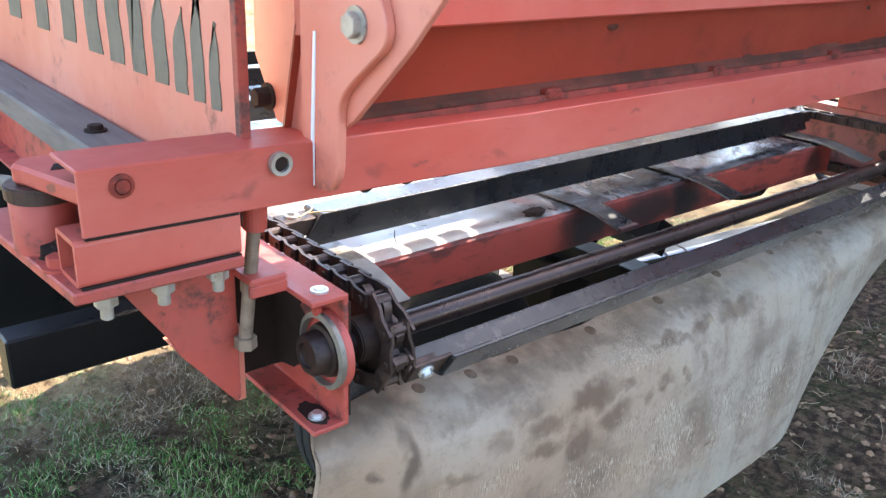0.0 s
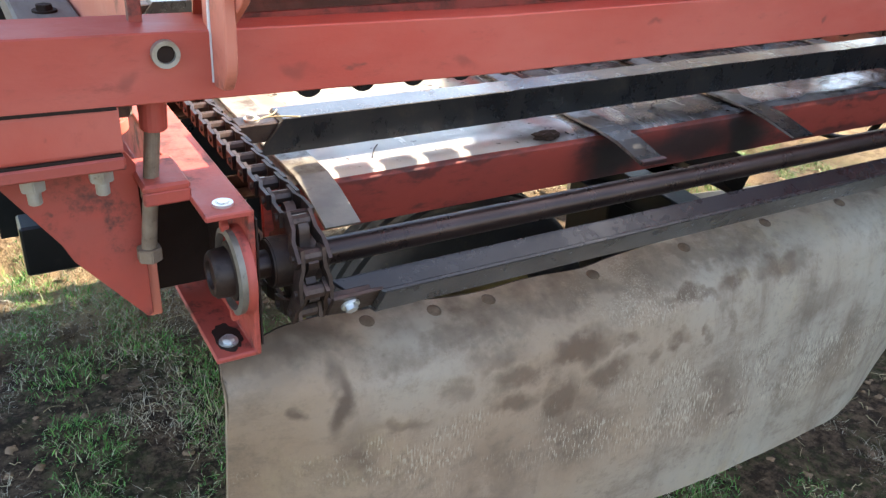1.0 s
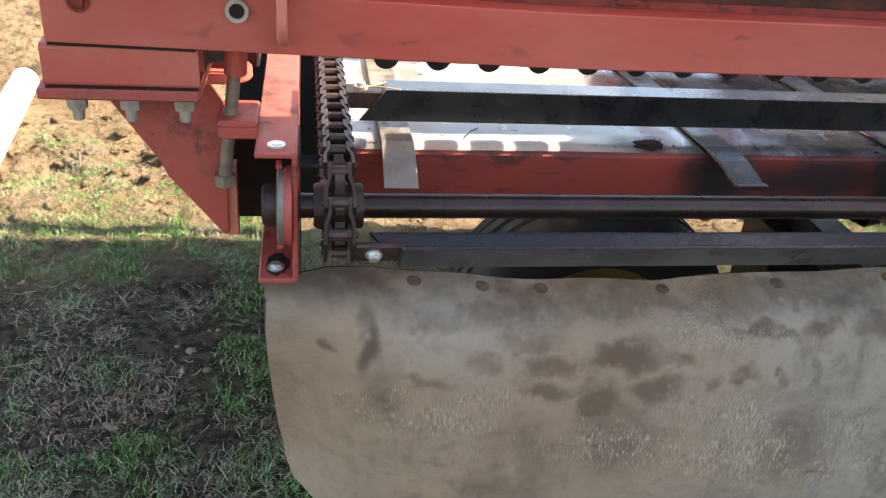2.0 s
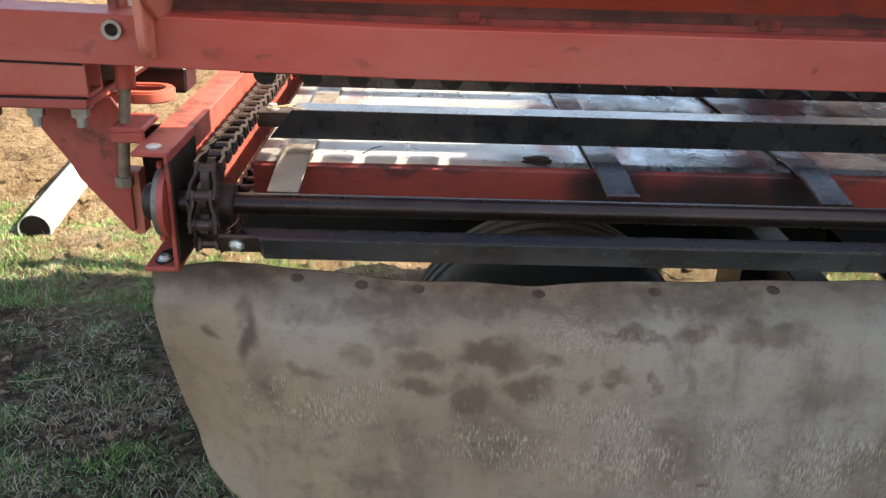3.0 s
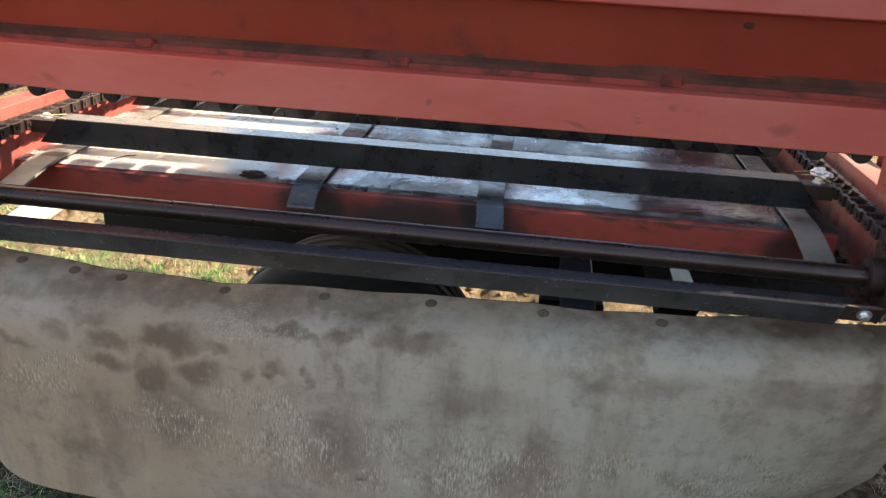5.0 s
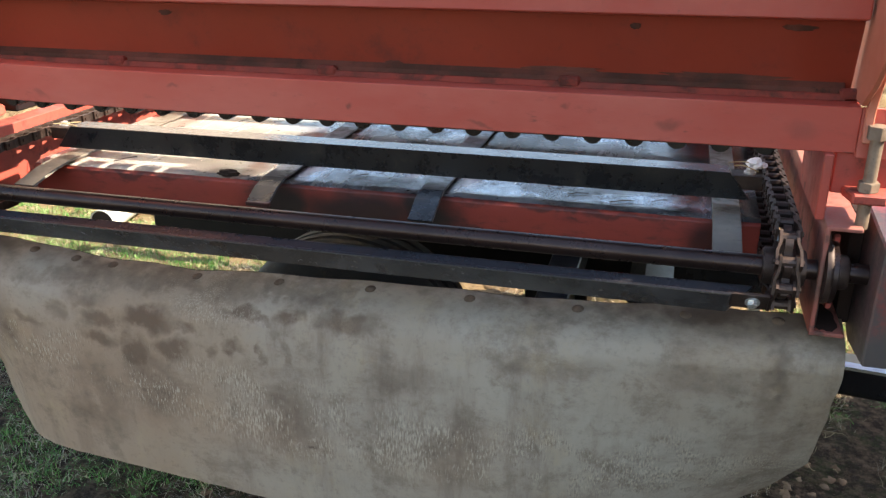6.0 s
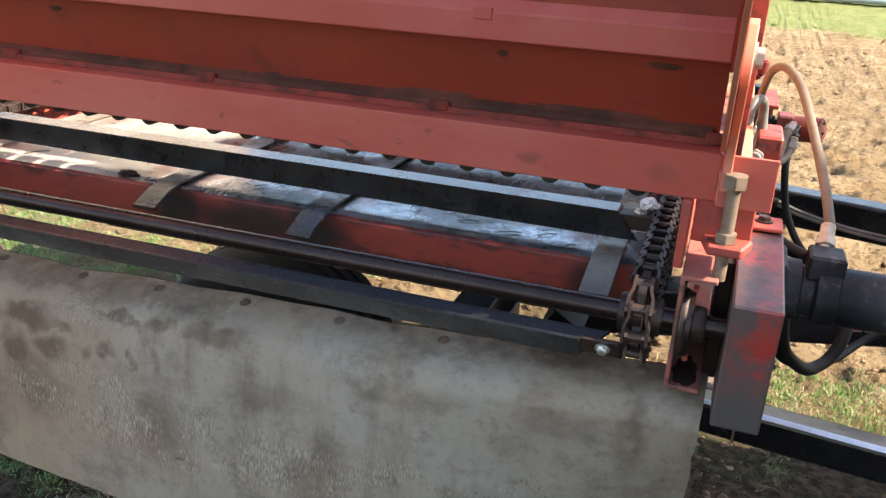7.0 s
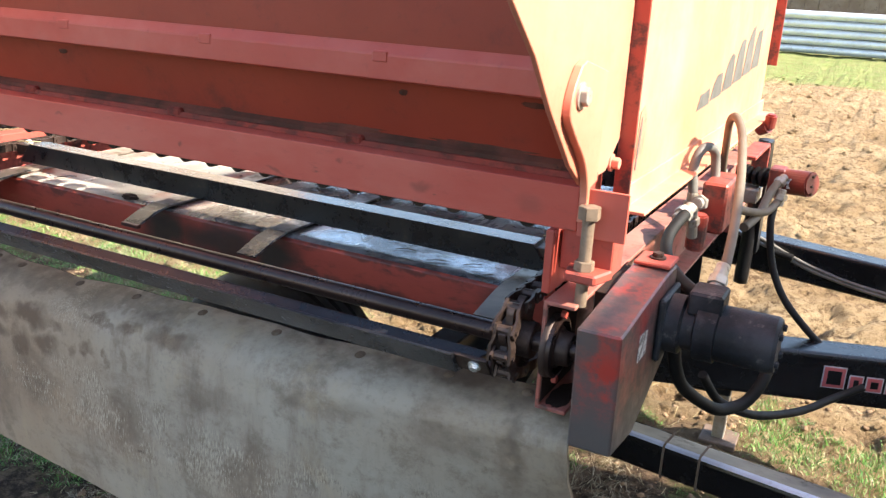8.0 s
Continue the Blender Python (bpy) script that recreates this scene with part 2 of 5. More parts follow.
def belt_material():
    m, nt, b = nodes_of("old_conveyor_belting")
    v = coords(nt)
    big, mid, grit = noise_node(nt, v, 2.3, 5, 0.6), noise_node(nt, v, 13, 8, 0.72), noise_node(nt, v, 60, 6, 0.7)
    col = mixed(nt, ramp(nt, big, 0.34, 0.66), (0.31, 0.232, 0.163), (0.34, 0.288, 0.228))
    warm = stain_mask(nt, [(0.20, 0.55, 0.55, 0.35, 0.75), (0.75, 0.42, 0.3, 0.12, 0.5)], 0.25, 3, soft=(1.4, 0.2))
    col = mixed(nt, warm, col, (0.315, 0.207, 0.135))
    cool = stain_mask(nt, [(1.15, 0.62, 0.40, 0.16, 0.6), (1.50, 0.50, 0.35, 0.22, 0.65), (0.95, 0.40, 0.35, 0.10, 0.5), (0.30, 0.72, 0.12, 0.06, 0.4)], 0.25, 4, soft=(1.5, 0.1))
    col = mixed(nt, cool, col, (0.350, 0.316, 0.262))
    # damp grime run down in broad soft streaks
    drip = noise_node(nt, coords(nt, (1, 1, 0.20)), 9, 7, 0.7)
    col = mixed(nt, times(nt, ramp(nt, drip, 0.46, 0.72), 0.62), col, (0.135, 0.094, 0.068))
    soot = noise_node(nt, coords(nt, (0.6, 1, 1)), 4.6, 8, 0.75)
    col = mixed(nt, times(nt, ramp(nt, soot, 0.50, 0.70), 0.60), col, (0.125, 0.088, 0.064))
    broken = ramp(nt, mid, 0.30, 0.52)
    brown = stain_mask(nt, [(0.555, 0.705, 0.070, 0.026, 1.0), (0.455, 0.694, 0.045, 0.020, 0.8), (0.610, 0.650, 0.050, 0.026, 0.9), (0.530, 0.632, 0.034, 0.040, 0.9), (0.50, 0.665, 0.020, 0.030, 0.7),
                            (0.445, 0.646, 0.050, 0.018, 0.8), (0.871, 0.746, 0.036, 0.016, 0.9), (0.781, 0.733, 0.060, 0.012, 0.9), (0.986, 0.749, 0.060, 0.024, 0.9), (0.345, 0.700, 0.022, 0.020, 0.6), (0.41, 0.735, 0.05, 0.018, 0.6),
                            (0.641, 0.698, 0.026, 0.016, 0.8), (0.801, 0.669, 0.010, 0.022, 0.8), (0.746, 0.671, 0.024, 0.014, 0.8), (0.70, 0.660, 0.012, 0.020, 0.7), (0.86, 0.672, 0.010, 0.020, 0.6), (0.263, 0.667, 0.045, 0.012, 0.6),
                            (0.56, 0.56, 0.09, 0.09, 0.55), (0.42, 0.50, 0.08, 0.10, 0.5), (1.20, 0.52, 0.07, 0.10, 0.5), (0.86, 0.53, 0.06, 0.09, 0.6), (0.36, 0.765, 0.14, 0.016, 0.6), (0.62, 0.765, 0.16, 0.014, 0.6), (0.85, 0.780, 0.20, 0.010, 0.5),
                            (1.10, 0.66, 0.09, 0.03, 0.4), (1.36, 0.71, 0.10, 0.03, 0.45), (1.62, 0.72, 0.08, 0.04, 0.5), (1.735, 0.70, 0.025, 0.09, 0.5)],
                       0.070, 13, soft=(1.35, 0.40), fray=0.034)
    col = mixed(nt, times(nt, times(nt, brown, broken), 0.8), col, (0.105, 0.064, 0.041))
    # the two long spots near z 0.82 paint shade over grime along the top
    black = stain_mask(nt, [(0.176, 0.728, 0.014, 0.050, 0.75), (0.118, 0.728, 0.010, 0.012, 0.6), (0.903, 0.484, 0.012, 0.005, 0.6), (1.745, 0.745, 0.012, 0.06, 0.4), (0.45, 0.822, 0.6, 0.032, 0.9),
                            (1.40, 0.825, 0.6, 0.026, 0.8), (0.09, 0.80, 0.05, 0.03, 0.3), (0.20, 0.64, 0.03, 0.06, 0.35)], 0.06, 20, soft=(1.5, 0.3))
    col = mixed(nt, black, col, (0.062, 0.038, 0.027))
    col = mixed(nt, times(nt, ramp(nt, mid, 0.50, 0.70), 0.55), col, (0.140, 0.106, 0.074))
    col = mixed(nt, times(nt, ramp(nt, grit, 0.52, 0.70), 0.25), col, (0.112, 0.086, 0.063))
    # pale frayed threads in patches
    ochre = times(nt, ramp(nt, noise_node(nt, coords(nt, (1, 1, 0.6)), 3.4, 6, 0.7), 0.50, 0.64), ramp(nt, mid, 0.62, 0.40))
    col = mixed(nt, times(nt, ochre, 0.40), col, (0.40, 0.30, 0.175))
    fibre = noise_node(nt, coords(nt, (1.0, 1.0, 0.24)), 340, 2, 0.5)
    gate = times(nt, ramp(nt, noise_node(nt, v, 7.5, 5, 0.7), 0.41, 0.56),
                 stain_mask(nt, [(0.24, 0.605, 0.22, 0.035, 1.0), (0.55, 0.575, 0.22, 0.055, 1.0), (0.85, 0.55, 0.25, 0.07, 1.0), (1.15, 0.505, 0.30, 0.065, 1.0), (1.50, 0.515, 0.30, 0.085, 1.0), (0.70, 0.745, 0.12, 0.02, 0.5)], 0.15, 5, soft=(1.5, 0.5)))
    col = mixed(nt, times(nt, times(nt, ramp(nt, fibre, 0.55, 0.64), gate), 0.62), col, (0.47, 0.40, 0.30))
    col = mixed(nt, times(nt, times(nt, ramp(nt, fibre, 0.46, 0.38), gate), 0.45), col, (0.12, 0.09, 0.065))
    nt.links.new(col, b.inputs["Base Color"])
    b.inputs["Roughness"].default_value = 0.92
    b.inputs["Specular IOR Level"].default_value = 0.2
    bumped(nt, b, grit, 0.25, 0.002)
    return m


def ground_material():
    m, nt, b = nodes_of("tilled_soil_and_turf")
    v = coords(nt)
    soil_n, fine = noise_node(nt, v, 1.6, 6, 0.65), noise_node(nt, v, 24, 8, 0.75)
    soil = mixed(nt, ramp(nt, soil_n, 0.35, 0.65), (0.34, 0.225, 0.12), (0.47, 0.34, 0.20))
    soil = mixed(nt, times(nt, ramp(nt, fine, 0.47, 0.62), 0.75), soil, (0.15, 0.09, 0.05))
    pits = noise_node(nt, v, 11, 7, 0.78)
    soil = mixed(nt, times(nt, ramp(nt, pits, 0.54, 0.63), 0.8), soil, (0.115, 0.066, 0.036))
    furrow = noise_node(nt, coords(nt, (0.35, 1, 1)), 2.2, 6, 0.7)
    soil = mixed(nt, times(nt, ramp(nt, furrow, 0.52, 0.66), 0.55), soil, (0.16, 0.095, 0.052))
    # the same soil in a darker tone, painting in the shade near the wagon
    dark = mixed(nt, ramp(nt, fine, 0.4, 0.65), (0.045, 0.028, 0.018), (0.21, 0.138, 0.088))
    moss = times(nt, ramp(nt, noise_node(nt, v, 2.4, 6, 0.7), 0.46, 0.58), ramp(nt, noise_node(nt, v, 40, 4, 0.7), 0.38, 0.55))
    dark = mixed(nt, times(nt, moss, 0.45), dark, (0.055, 0.085, 0.02))
    # the turf strip round the wagon, where the shade-dark soil tone is mixed in
    sep = nt.nodes.new("ShaderNodeSeparateXYZ")
    nt.links.new(v, sep.inputs[0])
    edge = noise_node(nt, v, 0.9, 5, 0.6)
    add = nt.nodes.new("ShaderNodeMath")
    add.operation = "MULTIPLY_ADD"
    nt.links.new(edge, add.inputs[0])
    add.inputs[1].default_value = 2.6
    nt.links.new(sep.outputs["Y"], add.inputs[2])
    near = ramp(nt, add.outputs[0], 3.2, 2.4)
    verge = times(nt, ramp(nt, add.outputs[0], 15.5, 16.5), ramp(nt, fine, 0.65, 0.35))
    soil = mixed(nt, verge, soil, (0.13, 0.27, 0.06))
    nt.links.new(mixed(nt, near, soil, dark), b.inputs["Base Color"])
    b.inputs["Roughness"].default_value = 0.95
    b.inputs["Specular IOR Level"].default_value = 0.15
    rough_n = noise_node(nt, v, 13, 9, 0.82)
    bumped(nt, b, rough_n, 1.0, 0.10)
    return m


def leaf_material(name, a, c, d):
    m, nt, b = nodes_of(name)
    g = nt.nodes.new("ShaderNodeNewGeometry")
    col = mixed(nt, ramp(nt, g.outputs["Random Per Island"], 0.0, 0.6), a, c)
    col = mixed(nt, ramp(nt, g.outputs["Random Per Island"], 0.76, 0.84), col, d)
    nt.links.new(col, b.inputs["Base Color"])
    b.inputs["Roughness"].default_value = 0.6
    return m


def deck_material():
    m, nt, b = nodes_of("worn_bare_steel")
    v = coords(nt)
    streak = noise_node(nt, coords(nt, (1, 0.22, 1)), 14, 7, 0.7)
    cloud = noise_node(nt, v, 5.5, 7, 0.7)
    col = mixed(nt, ramp(nt, cloud, 0.42, 0.60), (0.80, 0.82, 0.86), (0.27, 0.26, 0.265))
    # the sunlit left part of the bed is painted paler, less metallic
    sun_patch = stain_mask(nt, [(0.38, 0.50, 0.36, 0.7, 0.9)], 0.12, 7, True, soft=(1.2, 0.5))
    col = mixed(nt, times(nt, ramp(nt, streak, 0.52, 0.72), 0.6), col, (0.16, 0.11, 0.08))
    col = mixed(nt, sun_patch, col, (0.88, 0.85, 0.77))
    red = stain_mask(nt, [(0.672, 0.40, 0.030, 0.20, 0.9), (0.785, 0.42, 0.030, 0.22, 0.95), (1.02, 0.36, 0.020, 0.16, 0.5), (1.13, 0.34, 0.030, 0.15, 0.5), (1.58, 0.34, 0.030, 0.13, 0.6), (0.285, 0.50, 0.030, 0.3, 0.5)], 0.08, 14, True, soft=(1.5, 0.2))
    col = mixed(nt, red, col, (0.42, 0.075, 0.040))
    soot = stain_mask(nt, [(0.98, 0.20, 0.10, 0.05, 0.85), (0.86, 0.50, 0.14, 0.12, 0.7), (1.25, 0.52, 0.30, 0.12, 0.85), (0.55, 0.50, 0.10, 0.05, 0.3), (1.69, 0.22, 0.05, 0.12, 0.85), (1.62, 0.40, 0.08, 0.12, 0.7),
                           (1.10, 0.34, 0.022, 0.3, 0.8), (0.765, 0.34, 0.014, 0.3, 0.75), (1.04, 0.36, 0.014, 0.3, 0.6), (0.20, 0.3, 0.02, 0.3, 0.6), (1.40, 0.27, 0.10, 0.025, 0.6), (0.63, 0.20, 0.05, 0.02, 0.7), (1.33, 0.17, 0.25, 0.02, 0.6)],
                      0.10, 11, True, soft=(1.5, 0.3))
    col = mixed(nt, soot, col, (0.055, 0.040, 0.034))
    fleck = noise_node(nt, v, 48, 4, 0.6)
    col = mixed(nt, times(nt, ramp(nt, fleck, 0.63, 0.69), 0.85), col, (0.05, 0.038, 0.034))
    nt.links.new(col, b.inputs["Base Color"])
    mt = nt.nodes.new("ShaderNodeMapRange")
    mt.inputs["To Min"].default_value, mt.inputs["To Max"].default_value = 0.92, 0.2
    nt.links.new(sun_patch, mt.inputs["Value"])
    bare = nt.nodes.new("ShaderNodeMath")
    bare.operation = "SUBTRACT"
    bare.inputs[0].default_value = 1.0
    over = nt.nodes.new("ShaderNodeMath")
    over.operation = "MAXIMUM"
    nt.links.new(red, over.inputs[0])
    nt.links.new(soot, over.inputs[1])
    nt.links.new(over.outputs[0], bare.inputs[1])
    nt.links.new(times(nt, mt.outputs[0], bare.outputs[0]), b.inputs["Metallic"])
    r = nt.nodes.new("ShaderNodeMapRange")
    r.inputs["From Min"].default_value, r.inputs["From Max"].default_value = 0.3, 0.7
    r.inputs["To Min"].default_value, r.inputs["To Max"].default_value = 0.09, 0.34
    nt.links.new(streak, r.inputs["Value"])
    nt.links.new(r.outputs[0], b.inputs["Roughness"])
    bumped(nt, b, cloud, 0.05, 0.01)
    return m


BEDRED = worn("dirty_bed_paint", (0.38, 0.055, 0.034), (0.30, 0.046, 0.031), (0.024, 0.016, 0.014), patch=4, dirt_at=(0.50, 0.72), rough=(0.35, 0.6), stretch=(0.6, 1, 1.6),
              stains=[(0.90, 0.895, 0.125, 0.045, 0.75), (0.76, 0.895, 0.08, 0.06, 1.0), (0.93, 0.895, 0.19, 0.045, 0.95), (1.07, 0.895, 0.08, 0.06, 1.0), (0.40, 0.932, 0.2, 0.006, 0.6), (1.35, 0.934, 0.25, 0.006, 0.7), (1.62, 0.89, 0.05, 0.04, 0.8), (1.25, 0.866, 0.3, 0.008, 0.6)])
GUARDPAINT = worn("rubbed_guard_paint", (0.33, 0.036, 0.026), (0.17, 0.072, 0.060), (0.075, 0.064, 0.060), patch=8, dirt_at=(0.43, 0.60), rough=(0.32, 0.58), spots=(0.045, 0.035, 0.032),
                  stains=[(1.88, 0.81, 0.2, 0.070, 0.97), (1.93, 0.90, 0.026, 0.15, 0.85), (1.845, 0.90, 0.014, 0.12, 0.85), (1.88, 1.012, 0.06, 0.006, 0.6)])
GRIMY = worn("grimy_orange_paint", (0.38, 0.056, 0.036), (0.31, 0.062, 0.045), (0.055, 0.026, 0.02), patch=7, dirt_at=(0.50, 0.68), rough=(0.45, 0.7), spots=(0.05, 0.025, 0.02))
RAILPAINT = worn("sooty_rail_paint", (0.40, 0.060, 0.040), (0.34, 0.066, 0.048), (0.035, 0.020, 0.016), patch=5, dirt_at=(0.50, 0.66), rough=(0.45, 0.7), spots=(0.05, 0.025, 0.02))
DUSTRAIL = worn("dusty_rail_paint", (0.33, 0.085, 0.062), (0.26, 0.135, 0.10), (0.06, 0.04, 0.03), patch=6, dirt_at=(0.50, 0.68), rough=(0.55, 0.8))
BEAMPAINT = worn("scuffed_beam_paint", (0.41, 0.060, 0.038), (0.46, 0.106, 0.074), (0.10, 0.030, 0.022), spots=(0.11, 0.04, 0.03), rough=(0.42, 0.65), dirt_at=(0.63, 0.80), patch=3.2, stretch=(0.6, 1, 1.6),
                 stains=[(0.36, 1.138, 0.016, 0.006, 0.4), (0.64, 1.165, 0.009, 0.004, 0.5), (0.98, 1.150, 0.006, 0.005, 0.6), (1.22, 1.132, 0.020, 0.004, 0.5),
                         (1.53, 1.142, 0.018, 0.008, 0.5), (1.36, 1.168, 0.008, 0.004, 0.5), (0.15, 1.14, 0.014, 0.006, 0.4), (-0.02, 1.15, 0.008, 0.012, 0.4), (1.72, 1.155, 0.02, 0.012, 0.3)])
DECK = deck_material()
BELT = belt_material()
SOIL = ground_material()
GRASS = leaf_material("grass_blades", (0.042, 0.140, 0.024), (0.135, 0.300, 0.055), (0.40, 0.36, 0.21))
DEADGRASS = leaf_material("dead_grass_blades", (0.19, 0.145, 0.095), (0.46, 0.39, 0.27), (0.09, 0.06, 0.04))
# soil crumbs in a darker tone that stands for shade
SHADECLOD = worn("shaded_soil_crumbs", (0.17, 0.108, 0.068), (0.27, 0.180, 0.113), (0.08, 0.05, 0.032), rough=(0.85, 1.0), patch=6, bump=1.0, spec=0.1)


# ---- building helpers ----
WAGON_AT = Vector((0.9, 0.9, 0.0))


def part(name, bm, material, parent, label=""):
    """One bmesh as one mesh object under a thing (or under a part of it)."""
    me = bpy.data.meshes.new(name)
    bm.to_mesh(me)
    bm.free()
    me.materials.append(material)
    ob = new(name, me)
    if parent is not None:
        ob.parent = parent
        if parent.type == "EMPTY":
            ob.matrix_parent_inverse = Matrix.Translation(-parent.location)
    return tagged(ob, label)


def shaded(ob, angle=40):
    for p in ob.data.polygons:
        p.use_smooth = True
    ob.data.set_sharp_from_angle(angle=radians(angle))
    return ob


def put(bm, other, m=None):
    """Add the bmesh other to bm."""
    me = bpy.data.meshes.new("t")
    if m is not None:
        other.transform(m)
    other.to_mesh(me)
    other.free()
    bm.from_mesh(me)
    bpy.data.meshes.remove(me)
    return bm


def box(x0, x1, y0, y1, z0, z1, bev=0.002, seg=1):
    bm = bmesh.new()
    bmesh.ops.create_cube(bm, size=1.0)
    bm.transform(Matrix.Translation(((x0 + x1) / 2, (y0 + y1) / 2, (z0 + z1) / 2)) @ Matrix.Diagonal((x1 - x0, y1 - y0, z1 - z0, 1)))
    if bev:
        bmesh.ops.bevel(bm, geom=bm.edges[:], offset=bev, segments=seg, affect="EDGES")
    return bm


def prism(poly, axis, a, b, bev=0.0):
    """The polygon poly pushed along an axis from a to b. Its two coordinates are those left over, in order."""
    k = "xyz".index(axis)
    bm = bmesh.new()

    def at(p, w):
        q = list(p)
        q.insert(k, w)
        return q
    vs = [bm.verts.new(at(p, a)) for p in poly]
    f = bm.faces.new(vs)
    ext = bmesh.ops.extrude_face_region(bm, geom=[f])
    d = [0, 0, 0]
    d[k] = b - a
    bmesh.ops.translate(bm, vec=d, verts=[g for g in ext["geom"] if isinstance(g, bmesh.types.BMVert)])
    bmesh.ops.recalc_face_normals(bm, faces=bm.faces[:])
    if bev:
        bmesh.ops.bevel(bm, geom=[e for e in bm.edges if len(e.link_faces) == 2 and e.calc_face_angle(0) > 0.4], offset=bev, segments=1, affect="EDGES")
    return bm


def rod(p0, p1, r, seg=20, r2=None, bev=0.0):
    p0, p1 = Vector(p0), Vector(p1)
    bm = bmesh.new()
    bmesh.ops.create_cone(bm, cap_ends=True, segments=seg, radius1=r, radius2=r if r2 is None else r2, depth=(p1 - p0).length)
    if bev:
        bmesh.ops.bevel(bm, geom=[e for e in bm.edges if e.calc_face_angle(0) > 1.0], offset=bev, segments=2, affect="EDGES")
    bm.transform(Matrix.Translation((p0 + p1) / 2) @ (p1 - p0).to_track_quat("Z", "Y").to_matrix().to_4x4())
    return bm


def turned(profile, seg=32, closed=False):
    """A lathe body about z from (radius, z) pairs, capped at both ends unless its profile is closed."""
    bm = bmesh.new()
    rings = [[bm.verts.new((r * math.cos(2 * math.pi * i / seg), r * math.sin(2 * math.pi * i / seg), z)) for i in range(seg)] for r, z in profile]
    for a, b in zip(rings, rings[1:]):
        for i in range(seg):
            j = (i + 1) % seg
            bm.faces.new((a[i], a[j], b[j], b[i]))
    for ring, (r, _) in ((rings[0], profile[0]), (rings[-1], profile[-1])):
        if not closed:
            bm.faces.new(ring)
    bmesh.ops.recalc_face_normals(bm, faces=bm.faces[:])
    return bm


def smooth_path(points, n=8):
    pts = [Vector(p) for p in points]
    out = []
    for i in range(len(pts) - 1):
        a, b, c, d = pts[max(i - 1, 0)], pts[i], pts[i + 1], pts[min(i + 2, len(pts) - 1)]
        for k in range(n):
            t = k / n
            out.append(0.5 * ((2 * b) + (c - a) * t + (2 * a - 5 * b + 4 * c - d) * t * t + (3 * b - a - 3 * c + d) * t ** 3))
    return out + [pts[-1]]


def hose(points, r, seg=10, n=8):
    path = smooth_path(points, n)
    bm = bmesh.new()
    rings, up = [], Vector((0.31, 0.17, 0.93))
    for i, p in enumerate(path):
        t = (path[min(i + 1, len(path) - 1)] - path[max(i - 1, 0)]).normalized()
        s = t.cross(up).normalized()
        up = s.cross(t).normalized()
        rings.append([bm.verts.new(p + r * (math.cos(2 * math.pi * k / seg) * s + math.sin(2 * math.pi * k / seg) * up)) for k in range(seg)])
    for a, b in zip(rings, rings[1:]):
        for k in range(seg):
            bm.faces.new((a[k], a[(k + 1) % seg], b[(k + 1) % seg], b[k]))
    for f in bm.faces:
        f.smooth = True
    bm.faces.new(rings[0]), bm.faces.new(rings[-1])
    bmesh.ops.recalc_face_normals(bm, faces=bm.faces[:])
    return bm


def hexbolt(at, way, across, tall, washer=True):
    """A hexagon head with its washer, standing on at and pointing along way."""
    bm = rod((0, 0, 0.002 if washer else 0), (0, 0, tall), across * 0.577, 6, bev=0.001)
    if washer:
        put(bm, rod((0, 0, -0.001), (0, 0, 0.003), across * 0.8, 20))
    bm.transform(Matrix.Translation(at) @ Vector(way).to_track_quat("Z", "Y").to_matrix().to_4x4())
    return bm


def tube_box(x0, x1, y0, y1, z0, z1, wall, bev=0.006):
    """A hollow rectangular tube along x with rounded corners, open at both ends."""
    def ring(d, r):
        pts = []
        for cy, cz, a0 in ((y1 - d - r, z1 - d - r, 0), (y0 + d + r, z1 - d - r, 90), (y0 + d + r, z0 + d + r, 180), (y1 - d - r, z0 + d + r, 270)):
            for k in range(4):
                a = radians(a0 + 30 * k)
                pts.append((cy + r * math.cos(a), cz + r * math.sin(a)))
        return pts
    outer, inner = ring(0, bev), ring(wall, max(bev - wall, 0.001))
    bm = bmesh.new()
    V = [[[bm.verts.new((x, *p)) for p in loop] for loop in (outer, inner)] for x in (x0, x1)]
    n = len(outer)
    for i in range(n):
        j = (i + 1) % n
        bm.faces.new((V[0][0][i], V[0][0][j], V[1][0][j], V[1][0][i]))
        bm.faces.new((V[0][1][i], V[1][1][i], V[1][1][j], V[0][1][j]))
        for e in (0, 1):
            bm.faces.new((V[e][0][i], V[e][1][i], V[e][1][j], V[e][0][j]))
    bmesh.ops.recalc_face_normals(bm, faces=bm.faces[:])
    return bm


# ---- the ground ----
def ground_height(x, y):
    field = min(max((y - 1.35) / 0.7, 0), 1) + min(max((-x - 1.6) / 1.0, 0), 1) * 0.5
    field = min(field, 1.0)
    p = Vector((x, y, 0))
    h = 0.018 * noise.noise(p * 1.7) + 0.010 * noise.noise(p * 6.1)
    c = noise.fractal(p * 2.6, 0.75, 2.2, 5)
    lump = 0.014 * abs(noise.noise(p * 5.3 + Vector((9, 0, 0)))) + 0.012 * noise.noise(p * 9.0) + 0.016 * noise.noise(p * 19.0)
    far = min(1.0, 12 / max(abs(y), 1)) * min(1.0, 12 / max(abs(x), 1))
    return h * far + field * far * (0.11 * (0.5 - abs(c)) + lump) + 0.25 * lump * far


def steps(lo, hi, fine, near_lo, near_hi, grow=1.22):
    out = list(np.arange(near_lo, near_hi, fine))
    s, v = fine, near_hi
    while v < hi:
        out.append(v)
        s *= grow
        v += s
    out.append(hi)
    s, v = fine, near_lo
    while True:
        s *= grow
        v -= s
        if v < lo:
            break
        out.insert(0, v)
    out.insert(0, lo)
    return out


